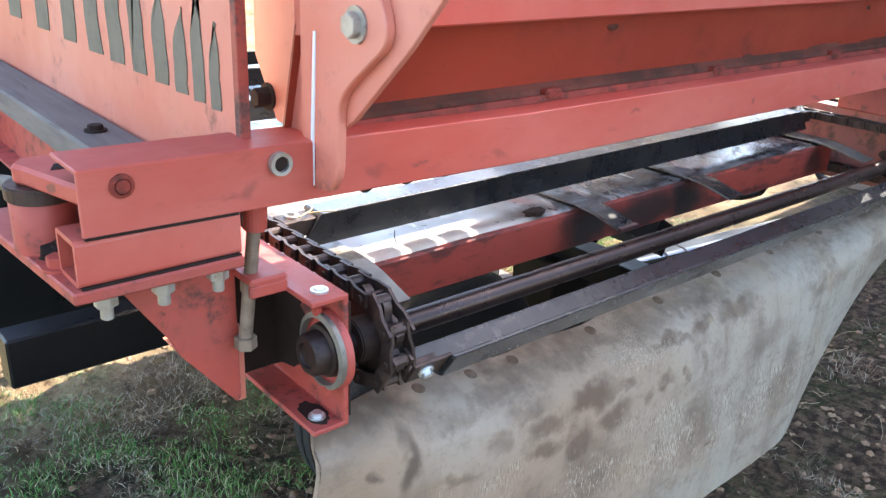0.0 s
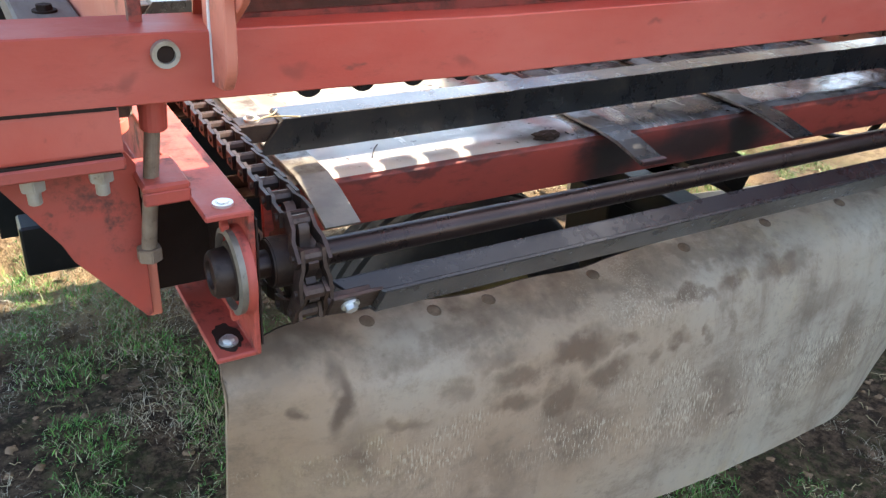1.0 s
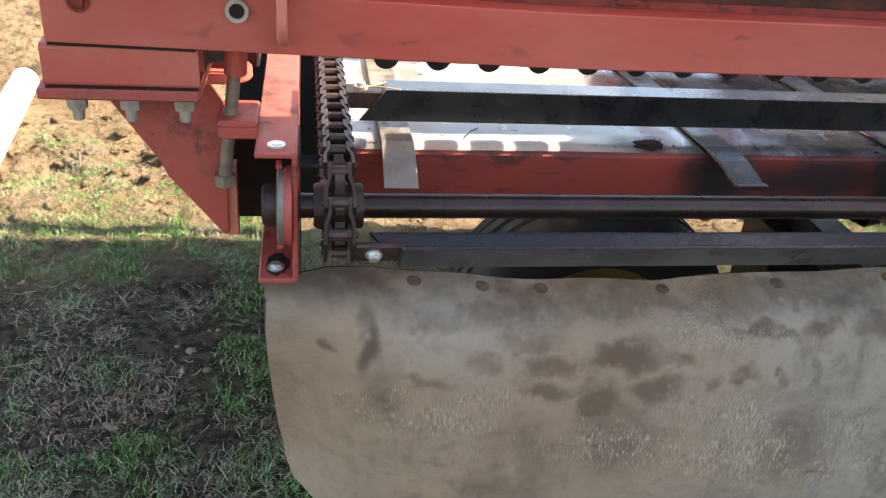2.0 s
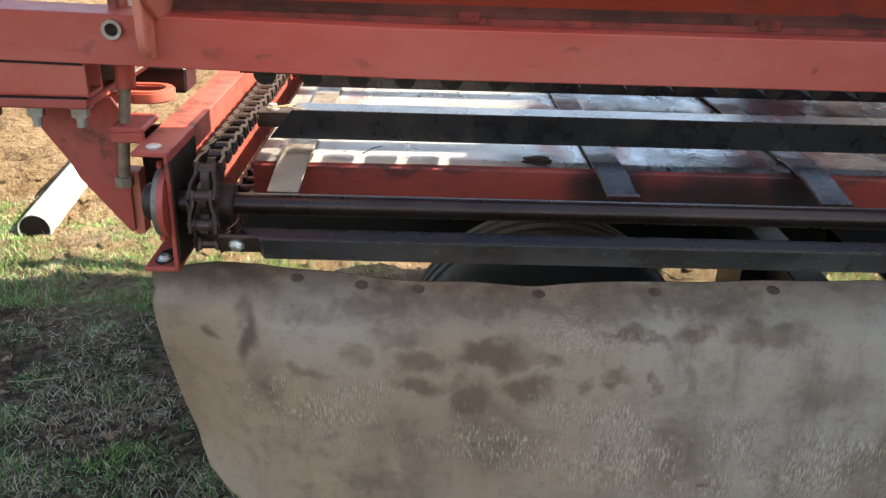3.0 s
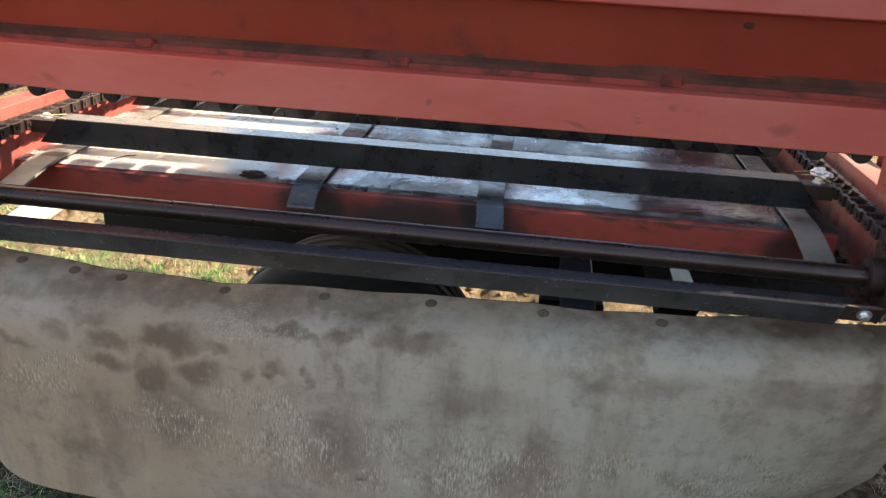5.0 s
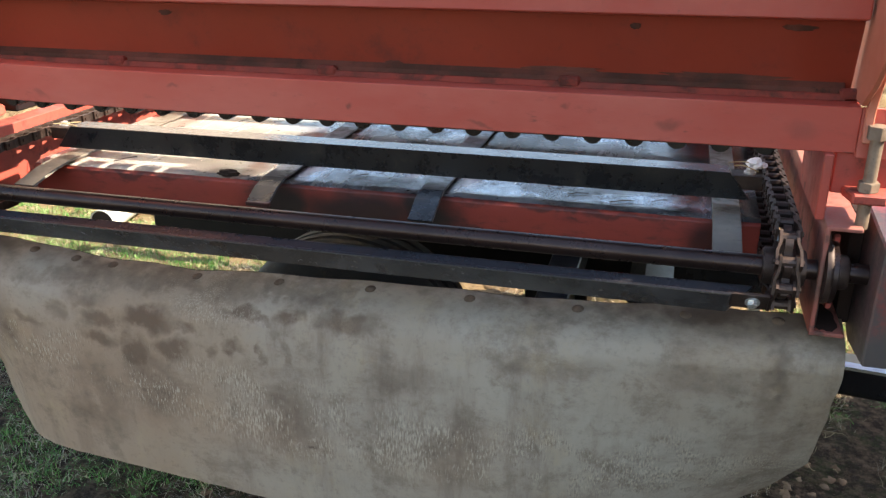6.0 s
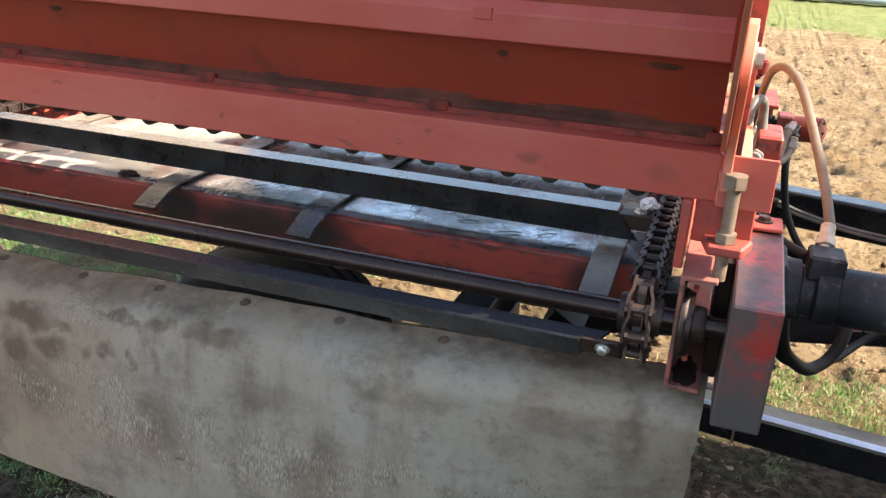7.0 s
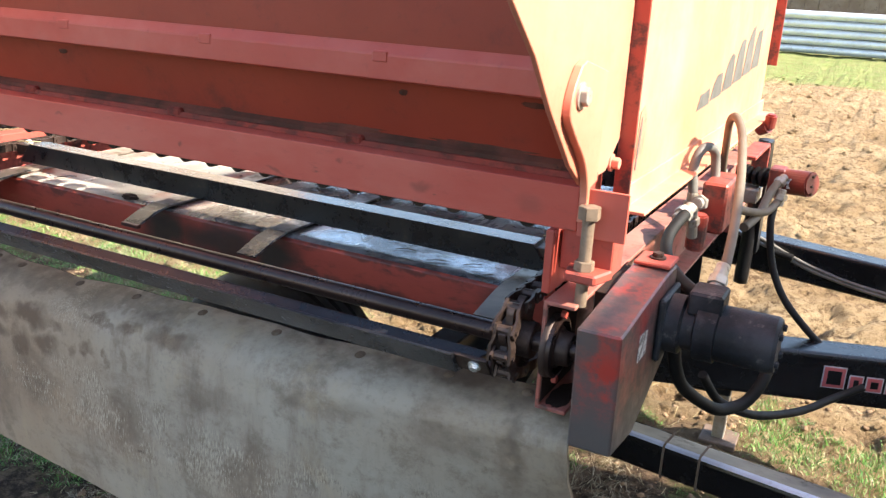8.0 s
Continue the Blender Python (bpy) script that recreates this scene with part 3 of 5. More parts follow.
def build_ground():
    xs, ys = steps(-400, 400, 0.026, -3.2, 3.2, 1.10), steps(-300, 600, 0.026, -0.4, 5.6, 1.06)
    verts = [(x, y, ground_height(x, y)) for y in ys for x in xs]
    n = len(xs)
    faces = [(j * n + i, j * n + i + 1, (j + 1) * n + i + 1, (j + 1) * n + i) for j in range(len(ys) - 1) for i in range(n - 1)]
    me = bpy.data.meshes.new("ground")
    me.from_pydata(verts, [], faces)
    me.materials.append(SOIL)
    for p in me.polygons:
        p.use_smooth = True
    tagged(new("ground", me), "brown tilled soil with a strip of trodden turf", "ground", kind="structure")


build_ground()


# ---- the wagon ----
wagon = new("feed_wagon")
wagon.location = WAGON_AT
tagged(wagon, "faded orange steel feed wagon with a slatted chain conveyor floor", "farm wagon")

# front beam below the hopper, a cold-formed channel with its ledge
BY = -0.006
beam_bm = prism([(BY, 1.118), (BY + 0.006, 1.118), (BY + 0.006, 1.182), (0.075, 1.182), (0.075, 1.188), (BY, 1.188)], "x", -0.205, 1.800, 0.0015)
bmesh.ops.bisect_plane(beam_bm, geom=beam_bm.verts[:] + beam_bm.edges[:] + beam_bm.faces[:], plane_co=(0.40, 0, 0), plane_no=(1, 0, 0))
for v in beam_bm.verts:                                   # its left end stands a little higher
    v.co.z += 0.012 * max(0.0, 0.40 - v.co.x) / 0.60
beam = part("front_beam", beam_bm, BEAMPAINT, wagon, "faded pinkish orange beam with scuffs and dirt")
part("beam_end_plate", box(1.8005, 1.876, BY, BY + 0.006, 1.112, 1.188, 0.001), ORANGE, wagon, "thin orange end plate of the beam")
bush = turned([(0.0135, 0), (0.0135, 0.008), (0.009, 0.008), (0.009, 0.002), (0.001, 0.002)], 24)
bush.transform(pose(0.012, BY - 0.0005, 1.176, 90, 0, 0))
shaded(part("pin_bush", bush, BOLT, beam, "grey worn bush"))
# dark disc standing for the shade in the bush
part("bush_hole", rod((0.012, BY + 0.001, 1.176), (0.012, BY - 0.0045, 1.176), 0.0088, 20), DIRTSHADE, beam)
pin = turned([(0.0125, 0), (0.0125, 0.003), (0.0085, 0.004), (0.0085, 0.002), (0.007, 0.002), (0.007, 0.006), (0.001, 0.006)], 24)
pin.transform(pose(-0.163, BY, 1.179, 90, 0, 0))
shaded(part("pin_head", pin, LEDGE, beam, "dark rusted washer and pin end"), 25)

# hopper front wall: lower panel, rib and upper panel
part("lower_panel", prism([(0.066, 1.188), (0.070, 1.188), (0.034, 1.320), (0.030, 1.320)], "x", 0.06, 1.79), RED, wagon, "dull orange-red sheet panel")
part("rib", prism([(0.000, 1.312), (0.036, 1.306), (0.036, 1.376), (0.012, 1.372), (0.000, 1.353)], "x", 0.06, 1.79, 0.002), ORANGE, wagon, "pinkish orange stiffening rib")
part("upper_panel", prism([(0.012, 1.370), (0.017, 1.370), (-0.042, 2.17), (-0.047, 2.17)], "x", 0.06, 1.79), RED, wagon, "dull orange-red sheet panel")
part("dirt_ledge", prism([(0.0435, 1.1882), (0.066, 1.1882), (0.0595, 1.212), (0.050, 1.204)], "x", 0.08, 1.78), LEDGEDIRT, wagon, "dark dirt caked on the ledge")
part("ledge_flange", prism([(0.036, 1.1885), (0.042, 1.1885), (0.0445, 1.198), (0.039, 1.198)], "x", 0.08, 1.78), LEDGE, wagon)
for i in range(4):
    part("weld_tab", box(0.07 + 0.43 * (i + 1) - 0.018, 0.07 + 0.43 * (i + 1) + 0.018, 0.035, 0.052, 1.1885, 1.206, 0.004), LEDGE, wagon)
    if i < 3:
        part("rib_tab", box(0.66 + 0.38 * i, 0.69 + 0.38 * i, -0.0015, 0.006, 1.340, 1.3585, 0.002), ORANGE, wagon)
for x, w, z in ((1.345, 0.13, 1.216), (1.60, 0.17, 1.216), (0.62, 0.025, 1.292), (1.70, 0.045, 1.297), (1.46, 0.016, 1.293), (1.05, 0.03, 1.214)):
    bm = bmesh.new()
    bmesh.ops.create_icosphere(bm, subdivisions=4, radius=1)
    for v in bm.verts:
        k = 1 + 0.45 * noise.noise(v.co * 2.6 + Vector((x * 5, 3, 1)))
        v.co *= k
    bm.transform(Matrix.Translation((x, 0.066 - 0.27 * (z - 1.188), z)) @ Matrix.Rotation(radians(-15), 4, "X") @ Matrix.Diagonal((w / 2, 0.0015, 0.007, 1)))
    part("grease_stain", bm, LEDGEDIRT, wagon)

# end plates of the front wall with their S-edged overlay plates
PLATE = [(-0.070, 1.230), (-0.165, 1.318), (-0.232, 1.391), (-0.312, 1.457), (-0.40, 1.60), (-0.40, 2.17), (0.14, 2.17), (0.150, 1.27), (0.10, 1.195), (0.028, 1.192), (-0.012, 1.192)]
EDGE_LEFT = [(-0.036, 1.142), (-0.052, 1.165), (-0.056, 1.205), (-0.058, 1.243), (-0.075, 1.267), (-0.108, 1.293), (-0.136, 1.316), (-0.142, 1.336), (-0.133, 1.360), (-0.118, 1.385)]
EDGE_RIGHT = [(-0.022, 1.138), (-0.019, 1.184), (-0.042, 1.230), (-0.087, 1.270), (-0.122, 1.303), (-0.126, 1.325), (-0.115, 1.350), (-0.095, 1.374)]


def overlay(edge):
    """A plate whose front edge runs in a smooth S."""
    curve = [(v.x, v.y) for v in smooth_path([(a, b, 0) for a, b in edge], 6)]
    return curve + [(edge[-1][0] + 0.02, edge[-1][1] + 0.006), (0.02, 1.36), (0.02, 1.196), (-0.008, 1.190), (-0.008, 1.138)]


for side, x0, x1, h0, h1, paint in (("left", 0.070, 0.078, 0.058, 0.070, PALE), ("right", 1.795, 1.803, 1.803, 1.816, PEACH)):
    outline = PLATE if side == "left" else PLATE[:6] + [(0.160, 2.17), (0.160, 1.24)] + PLATE[8:]
    plate = part("end_plate", prism(outline, "x", x0, x1, 0.001), paint, wagon, "orange steel end plate")
    part("edge_plate", prism(overlay(EDGE_LEFT if side == "left" else EDGE_RIGHT), "x", h0, h1, 0.0015), paint, plate, "thick overlay plate with an S-shaped edge")
    out = -1 if side == "left" else 1
    fx = h0 if side == "left" else h1
    part("plate_bolt", hexbolt((fx, -0.092, 1.334), (out, 0, 0), 0.024, 0.012), BOLT, plate, "dull zinc hexagon bolt")
part("paint_scratch", prism([(-0.006, 1.142), (0.000, 1.142), (-0.002, 1.205), (-0.010, 1.318), (-0.0145, 1.318), (-0.008, 1.205)], "x", 0.0566, 0.0585), SHEET, wagon, "bright scratch in the paint")
part("stop_bolt", hexbolt((0.070, 0.118, 1.222), (-1, 0, 0), 0.022, 0.02), DIRTSHADE, wagon, "greasy black bolt head")
part("stop_bolt", hexbolt((1.803, 0.125, 1.205), (1, 0, 0), 0.018, 0.015), PALE, wagon)

# end walls with angle posts and weathered bare streaks
part("corner_post", prism([(1.800, 0.165), (1.828, 0.165), (1.828, 0.171), (1.806, 0.171), (1.806, 0.195), (1.800, 0.195)], "z", 1.12, 2.17, 0.001), BRIGHT, wagon, "red-orange angle post")
part("corner_post", prism([(1.800, 1.715), (1.835, 1.715), (1.835, 1.722), (1.807, 1.722), (1.807, 1.750), (1.800, 1.750)], "z", 1.26, 1.62, 0.001), BRIGHT, wagon, "red-orange angle post")
right_wall = part("end_wall", prism([(0.197, 1.12), (1.713, 1.12), (1.713, 1.54), (0.197, 2.10)], "x", 1.800, 1.806, 0.001), BLEACH, wagon, "sunlit orange sheet end wall, paint peeled in streaks")
part("wall_liner", prism([(0.20, 1.125), (1.71, 1.125), (1.71, 1.52), (0.20, 2.08)], "x", 1.7955, 1.7985), LINER, wagon, "rubbed pale steel inside the end wall")
part("wall_ledge", prism([(1.806, 1.105), (1.850, 1.105), (1.850, 1.111), (1.812, 1.111), (1.812, 1.15), (1.806, 1.15)], "y", 0.20, 1.74, 0.001), BLEACH, wagon)
LEFT_TURN = Matrix.Translation((0.0, 0.050, 0))


def left_side(bm):
    bm.transform(LEFT_TURN)
    return bm


left_wall = part("end_wall", left_side(box(-0.006, 0.0, 0.004, 1.6, 1.10, 2.17, 0.001)), PALE, wagon, "orange sheet end wall, paint peeled in grey streaks")
part("corner_post", left_side(prism([(-0.009, -0.010), (0.004, -0.010), (0.004, 0.003), (-0.009, 0.003)], "z", 1.10, 2.17, 0.001)), BRIGHT, wagon, "red-orange angle post")
part("wall_liner", left_side(box(0.001, 0.003, 0.04, 1.58, 1.11, 2.15, 0.0)), LINER, wagon, "rubbed pale steel inside the end wall")
rand = random.Random(11)
for i, y in enumerate((0.040, 0.082, 0.130, 0.190, 0.262, 0.345, 0.430, 0.540, 0.68, 0.85, 1.02)):
    w = 0.026 + 0.0055 * i
    top = (1.318, 1.345, 1.322, 1.345, 1.40, 1.40, 1.42, 1.43, 1.45, 1.45, 1.45)[i]
    left, right = [], []
    for k in range(9):
        f = k / 8
        z = 1.217 + 0.003 * i * 0.5 + (top - 1.217) * f
        thin = 1 if f < 0.55 else max(0.12, 1 - ((f - 0.55) / 0.45) ** 1.6)
        wob = 0.16 * w * noise.noise(Vector((i * 3.1, f * 4, 0)))
        left.append((y + wob + w * (1 - thin) * rand.uniform(0.2, 0.5), z))
        right.append((y + w * thin + wob * 0.6, z - 0.002))
    part("bare_streak", left_side(prism(left[:1] + right[:] + left[:0:-1], "x", -0.0074, -0.0062)), PEEL, left_wall, "bare brown-grey metal where paint peeled")
for i in range(6):
    y = 0.72 + 0.135 * i
    base = 1.222 + 0.009 * i * 1.0
    tall = (0.035, 0.055, 0.085, 0.11, 0.125, 0.115)[i]
    poly = [(y, base)] + [(y + 0.125 * k / 4, base + 0.004 * k / 4) for k in range(1, 5)] + [(y + 0.12 - 0.09 * k / 3, base + tall * (0.95 - 0.3 * (k / 3) ** 2) + 0.012 * rand.random()) for k in range(4)]
    part("bare_patch", prism(poly, "x", 1.8062, 1.8074), PEELDARK, right_wall, "bare grey metal where paint peeled")
part("bare_patch", prism([(0.232, 1.122), (0.282, 1.124), (0.300, 1.20), (0.303, 1.262), (0.285, 1.280), (0.262, 1.272), (0.254, 1.20)], "x", 1.8062, 1.8072), PALE, right_wall, "darker orange undercoat")
part("bare_patch", prism([(0.256, 1.17), (0.264, 1.168), (0.274, 1.235), (0.272, 1.262), (0.264, 1.24)], "x", 1.8074, 1.8082), PEELDARK, right_wall)
part("rear_skirt", box(-0.145, 1.70, 1.700, 1.708, 0.20, 1.0, 0.001), BLACK, wagon, "dark rear skirt sheet")
part("rear_wall", box(1.54, 1.798, 1.745, 1.751, 1.052, 1.62, 0.001), RED, wagon, "orange rear wall sheet")
part("rear_rail", box(-0.004, 1.798, 1.713, 1.753, 0.85, 0.938, 0.003), RED, wagon, "orange rear rail")

# comb below the hopper lip
comb = box(0.16, 1.715, 0.086, 0.094, 1.100, 1.128, 0.001)
for i in range(22):
    put(comb, rod((0.197 + 0.0707 * i, 0.085, 1.1000), (0.197 + 0.0707 * i, 0.208, 1.1000), 0.0175, 16, bev=0.003))
part("scalloped_lip", comb, SLAT, wagon, "black lip with a row of round fingers")
part("lip_carrier", prism([(0.020, 1.150), (0.086, 1.124), (0.092, 1.128), (0.024, 1.158)], "x", 0.10, 1.76), DIRTSHADE, wagon)

# side channels of the conveyor bed, flanges outward
def channel(outer, web):
    s = 1 if outer > web else -1
    t = 0.007 * s
    return [(web, 0.828), (outer, 0.828), (outer, 0.835), (web + t, 0.835), (web + t, 1.006), (outer, 1.006), (outer, 1.013), (web, 1.013)]


left_ch = part("side_channel", prism(channel(0.028, 0.080), "y", -0.045, 1.60, 0.0015), RAILPAINT, wagon, "orange channel rail beside the chain, sooty by the bearing")
right_ch = part("side_channel", prism(channel(1.824, 1.772), "y", -0.045, 1.60, 0.0015), DUSTRAIL, wagon, "orange channel rail beside the chain, sooty by the bearing")
part("flange_bolt", hexbolt((0.054, -0.020, 1.013), (0, 0, 1), 0.014, 0.005), CHROME, left_ch, "bright bolt")
part("flange_bolt", hexbolt((0.050, -0.016, 0.835), (0, 0, 1), 0.014, 0.008), CHROME, left_ch, "bright bolt")
part("channel_patch", box(0.0815, 0.0835, -0.043, 0.09, 0.84, 1.00, 0.0), DIRTSHADE, left_ch)

def soot_shape(cx, cy, rx, ry, seed):
    """The ragged outline of a patch dark with soot or painted shade."""
    out = []
    for k in range(32):
        a = 2 * math.pi * k / 32
        r = 1 + 0.28 * noise.noise(Vector((2.5 * math.cos(a), 2.5 * math.sin(a), seed)))
        out.append((cx + rx * r * math.cos(a), cy + ry * r * math.sin(a)))
    return out


# web patch: soot together with the painted shade between lug and channel
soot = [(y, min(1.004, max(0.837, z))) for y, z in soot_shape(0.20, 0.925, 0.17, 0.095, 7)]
part("soot_shade_patch", prism(soot_shape(0.052, -0.006, 0.016, 0.030, 3), "z", 0.8348, 0.8356), DIRTSHADE, left_ch, "black grease round the bolt")
part("soot_shade_patch", prism(soot, "x", 0.0722, 0.0732), DIRTSHADE, left_ch, "black soot and painted recess shade on the web")
part("channel_patch", box(1.7795, 1.7808, -0.043, 0.10, 0.84, 1.00, 0.0), DIRTSHADE, right_ch)
part("soot_shade_patch", prism(soot_shape(1.800, 0.010, 0.018, 0.050, 5), "z", 0.8348, 0.8356), DIRTSHADE, right_ch, "black grease on the lower flange")
SY, SZ = -0.018, 0.930
for sgn, x in ((-1, 0.0725), (1, 1.7795)):
    m = Matrix.Translation((x, SY, SZ)) @ Matrix.Rotation(radians(90 * sgn), 4, "Y")
    flange = turned([(0.052, 0), (0.052, 0.006), (0.050, 0.010), (0.044, 0.013), (0.042, 0.008), (0.001, 0.008)], 36)
    flange.transform(m)
    b = shaded(part("flange_bearing", flange, RAILPAINT if sgn < 0 else IRON, wagon, "round flange bearing painted over in orange" if sgn < 0 else "round flange bearing black with grease"))
    hub = turned([(0.036, 0.008), (0.034, 0.016), (0.029, 0.018), (0.0275, 0.034), (0.024, 0.038), (0.017, 0.038), (0.016, 0.034), (0.001, 0.034)], 32)
    hub.transform(m)
    shaded(part("bearing_hub", hub, IRON, b, "greasy dark bearing hub"))
    ring = turned([(0.0430, 0.010), (0.0500, 0.010), (0.0505, 0.017), (0.0440, 0.019), (0.0430, 0.010)], 36, True)
    ring.transform(m)
    shaded(part("locking_ring", ring, STRAPTIP if sgn < 0 else SHAFT, b, "rubbed steel ring" if sgn < 0 else "dark steel ring"))
    for k in range(2):
        a = radians(80 + 180 * k)
        part("bearing_bolt", hexbolt((x + sgn * 0.012, SY + 0.053 * math.cos(a), SZ + 0.053 * math.sin(a)), (sgn, 0, 0), 0.013, 0.008, False), GRIMY, b)
shaded(part("drive_shaft", rod((0.060, SY, SZ), (1.86, SY, SZ), 0.0165, 28), SHAFT, wagon, "dark polished drive shaft"))

# sprockets and chains
PITCH, TEETH = 0.0420, 9
RAD = PITCH / (2 * math.sin(math.pi / TEETH))


def sprocket(x):
    prof = []
    for i in range(TEETH * 8):
        a = 2 * math.pi * i / (TEETH * 8)
        r = RAD - 0.002 + 0.0085 * math.cos(a * TEETH)
        prof.append((SY + r * math.sin(a + 0.2), SZ + r * math.cos(a + 0.2)))
    bm = prism(prof, "x", x - 0.006, x + 0.006, 0.0)
    put(bm, rod((x - 0.032, SY, SZ), (x + 0.032, SY, SZ), 0.030, 24, bev=0.002))
    return bm


def chain_link():
    """One offset-sidebar link along +y, from pin to pin, in its own place."""
    bm = bmesh.new()
    for s in (-1, 1):
        pts = [(-0.010, 0.010), (0.012, 0.0105), (0.026, 0.0150), (0.052, 0.0155)]
        for (a, xa), (b, xb) in zip(pts, pts[1:]):
            for c in (0,):
                h0, h1 = 0.0095, 0.0095
                vs = [bm.verts.new((s * (xx + w), yy, zz)) for yy, xx in ((a, xa), (b, xb)) for w in (0, 0.0045) for zz in (-h0, h1)]
                for q in ((0, 1, 5, 4), (2, 6, 7, 3), (0, 4, 6, 2), (1, 3, 7, 5), (0, 2, 3, 1), (4, 5, 7, 6)):
                    bm.faces.new([vs[k] for k in q])
    put(bm, rod((-0.0102, 0, 0), (0.0102, 0, 0), 0.0085, 10))
    put(bm, rod((-0.023, PITCH, 0), (0.023, PITCH, 0), 0.0045, 8))
    bmesh.ops.recalc_face_normals(bm, faces=bm.faces[:])
    me = bpy.data.meshes.new("link")
    bm.to_mesh(me)
    bm.free()
    me.materials.append(IRON)
    return me


LINK = chain_link()
BACK = 1.55
HALF = math.pi * RAD


def on_loop(s):
    """Point (y, z) and way along the chain: it comes forward on top, goes round the sprocket and back below."""
    s %= 2 * BACK + 2 * HALF
    if s < BACK:
        return BACK - s, SZ + RAD, math.pi
    s -= BACK
    if s < HALF:
        a = s / RAD
        return SY - RAD * math.sin(a), SZ + RAD * math.cos(a), math.pi + a
    s -= HALF
    if s < BACK:
        return s, SZ - RAD, 2 * math.pi
    a = (s - BACK) / RAD
    return BACK + RAD * math.sin(a), SZ - RAD * math.cos(a), 2 * math.pi + a


CHAIN_X = (0.132, 1.722)
for x in CHAIN_X:
    shaded(part("sprocket", sprocket(x), IRON, wagon, "greasy toothed sprocket"))
    chain = part("conveyor_chain", rod((x - 0.005, BACK, SZ), (x + 0.005, BACK, SZ), RAD - 0.008, 24), IRON, wagon, "greasy brown conveyor chain with rusty links")
    total = 2 * BACK + 2 * HALF
    count = int(total / PITCH)
    for i in range(count):
        y, z, a = on_loop(i * total / count)
        y2, z2, _ = on_loop((i + 1) * total / count)
        ob = new("link", LINK)
        ob.parent = chain
        ob.matrix_basis = Matrix.Translation((x, y, z)) @ Matrix.Rotation(math.atan2(z2 - z, y2 - y), 4, "X")

# conveyor slats: channel bars with mitred ends, bolted to the chains by tabs
SLAT_GAP = (2 * BACK + 2 * HALF) / 9
SLAT_START = BACK - 0.255


def slats():
    for k in range(9):
        s = SLAT_START + k * SLAT_GAP
        y, z, a = on_loop(s)
        m = Matrix.Translation((0, y, z)) @ Matrix.Rotation(a - math.pi, 4, "X")
        prof = [(-0.028, -0.034), (-0.022, -0.034), (-0.022, 0.011), (0.023, 0.011), (0.023, 0.017), (-0.028, 0.017)]
        bm = bmesh.new()
        ends = []
        for e, x in ((0, 0.172), (1, 1.682)):
            s_ = 1 if e == 0 else -1
            ends.append([bm.verts.new((x + s_ * (q[1] + 0.034) * 0.8, q[0], q[1])) for q in prof])
        n = len(prof)
        for i in range(n):
            j = (i + 1) % n
            bm.faces.new((ends[0][i], ends[0][j], ends[1][j], ends[1][i]))
        bm.faces.new(ends[0]), bm.faces.new(ends[1])
        bmesh.ops.recalc_face_normals(bm, faces=bm.faces[:])
        bmesh.ops.bevel(bm, geom=bm.edges[:], offset=0.0012, segments=1, affect="EDGES")
        bm.normal_update()
        for f in bm.faces:
            f.material_index = 1 if f.normal.z > 0.9 and f.calc_center_median().z > 0.0165 else 0
        bm.transform(m)
        bar = part("slat", bm, SLAT, wagon, "black angle-iron conveyor slat with rubbed top and mitred ends")
        bar.data.materials.append(RUBBED)
        for x0, x1, bx in ((0.152, 0.215, 0.176), (1.640, 1.702, 1.678)):
            tab = box(x0, x1, -0.0215, -0.0165, -0.016, 0.010, 0.001)
            put(tab, box(x0, x1, -0.018, 0.018, 0.005, 0.0105, 0.001))
            tab.transform(m)
            t = part("slat_tab", tab, IRON, bar)
            hb = hexbolt((bx, 0.000, 0.0105), (0, 0, 1), 0.014, 0.009)
            hb.transform(m)
            part("tab_bolt", hb, CHROME, bar, "bright zinc bolt")


slats()

# bed: front face, panels, straps
part("bed_front", prism([(0.160, 0.861), (0.168, 0.861), (0.168, 0.930), (0.21, 0.930), (0.21, 0.9365), (0.165, 0.9365), (0.160, 0.931)], "x", 0.155, 1.700, 0.001), BEDRED, wagon, "orange-red front face of the conveyor bed")
for x0, x1, dz in ((0.160, 0.222, 0.0), (0.226, 0.722, 0.0006), (0.726, 1.066, -0.0004), (1.070, 1.640, 0.0003), (1.644, 1.700, 0.0)):
    bm = bmesh.new()
    nx, ny = max(2, int((x1 - x0) / 0.03)), 50
    g = [[bm.verts.new((x0 + (x1 - x0) * i / nx, 0.162 + 1.5 * (j / ny) ** 1.3, 0.9405 + dz + 0.0016 * noise.noise(Vector((x0 + (x1 - x0) * i / nx, 0.14 + 1.5 * (j / ny) ** 1.3, 0)) * 5)
                        - (0.003 if j == 0 else 0))) for j in range(ny + 1)] for i in range(nx + 1)]
    for i in range(nx):
        for j in range(ny):
            bm.faces.new((g[i][j], g[i + 1][j], g[i + 1][j + 1], g[i][j + 1]))
    bmesh.ops.solidify(bm, geom=bm.faces[:], thickness=0.003)
    bmesh.ops.recalc_face_normals(bm, faces=bm.faces[:])
    shaded(part("bed_panel", bm, DECK, wagon, "worn shiny steel floor panel with rust streaks"))
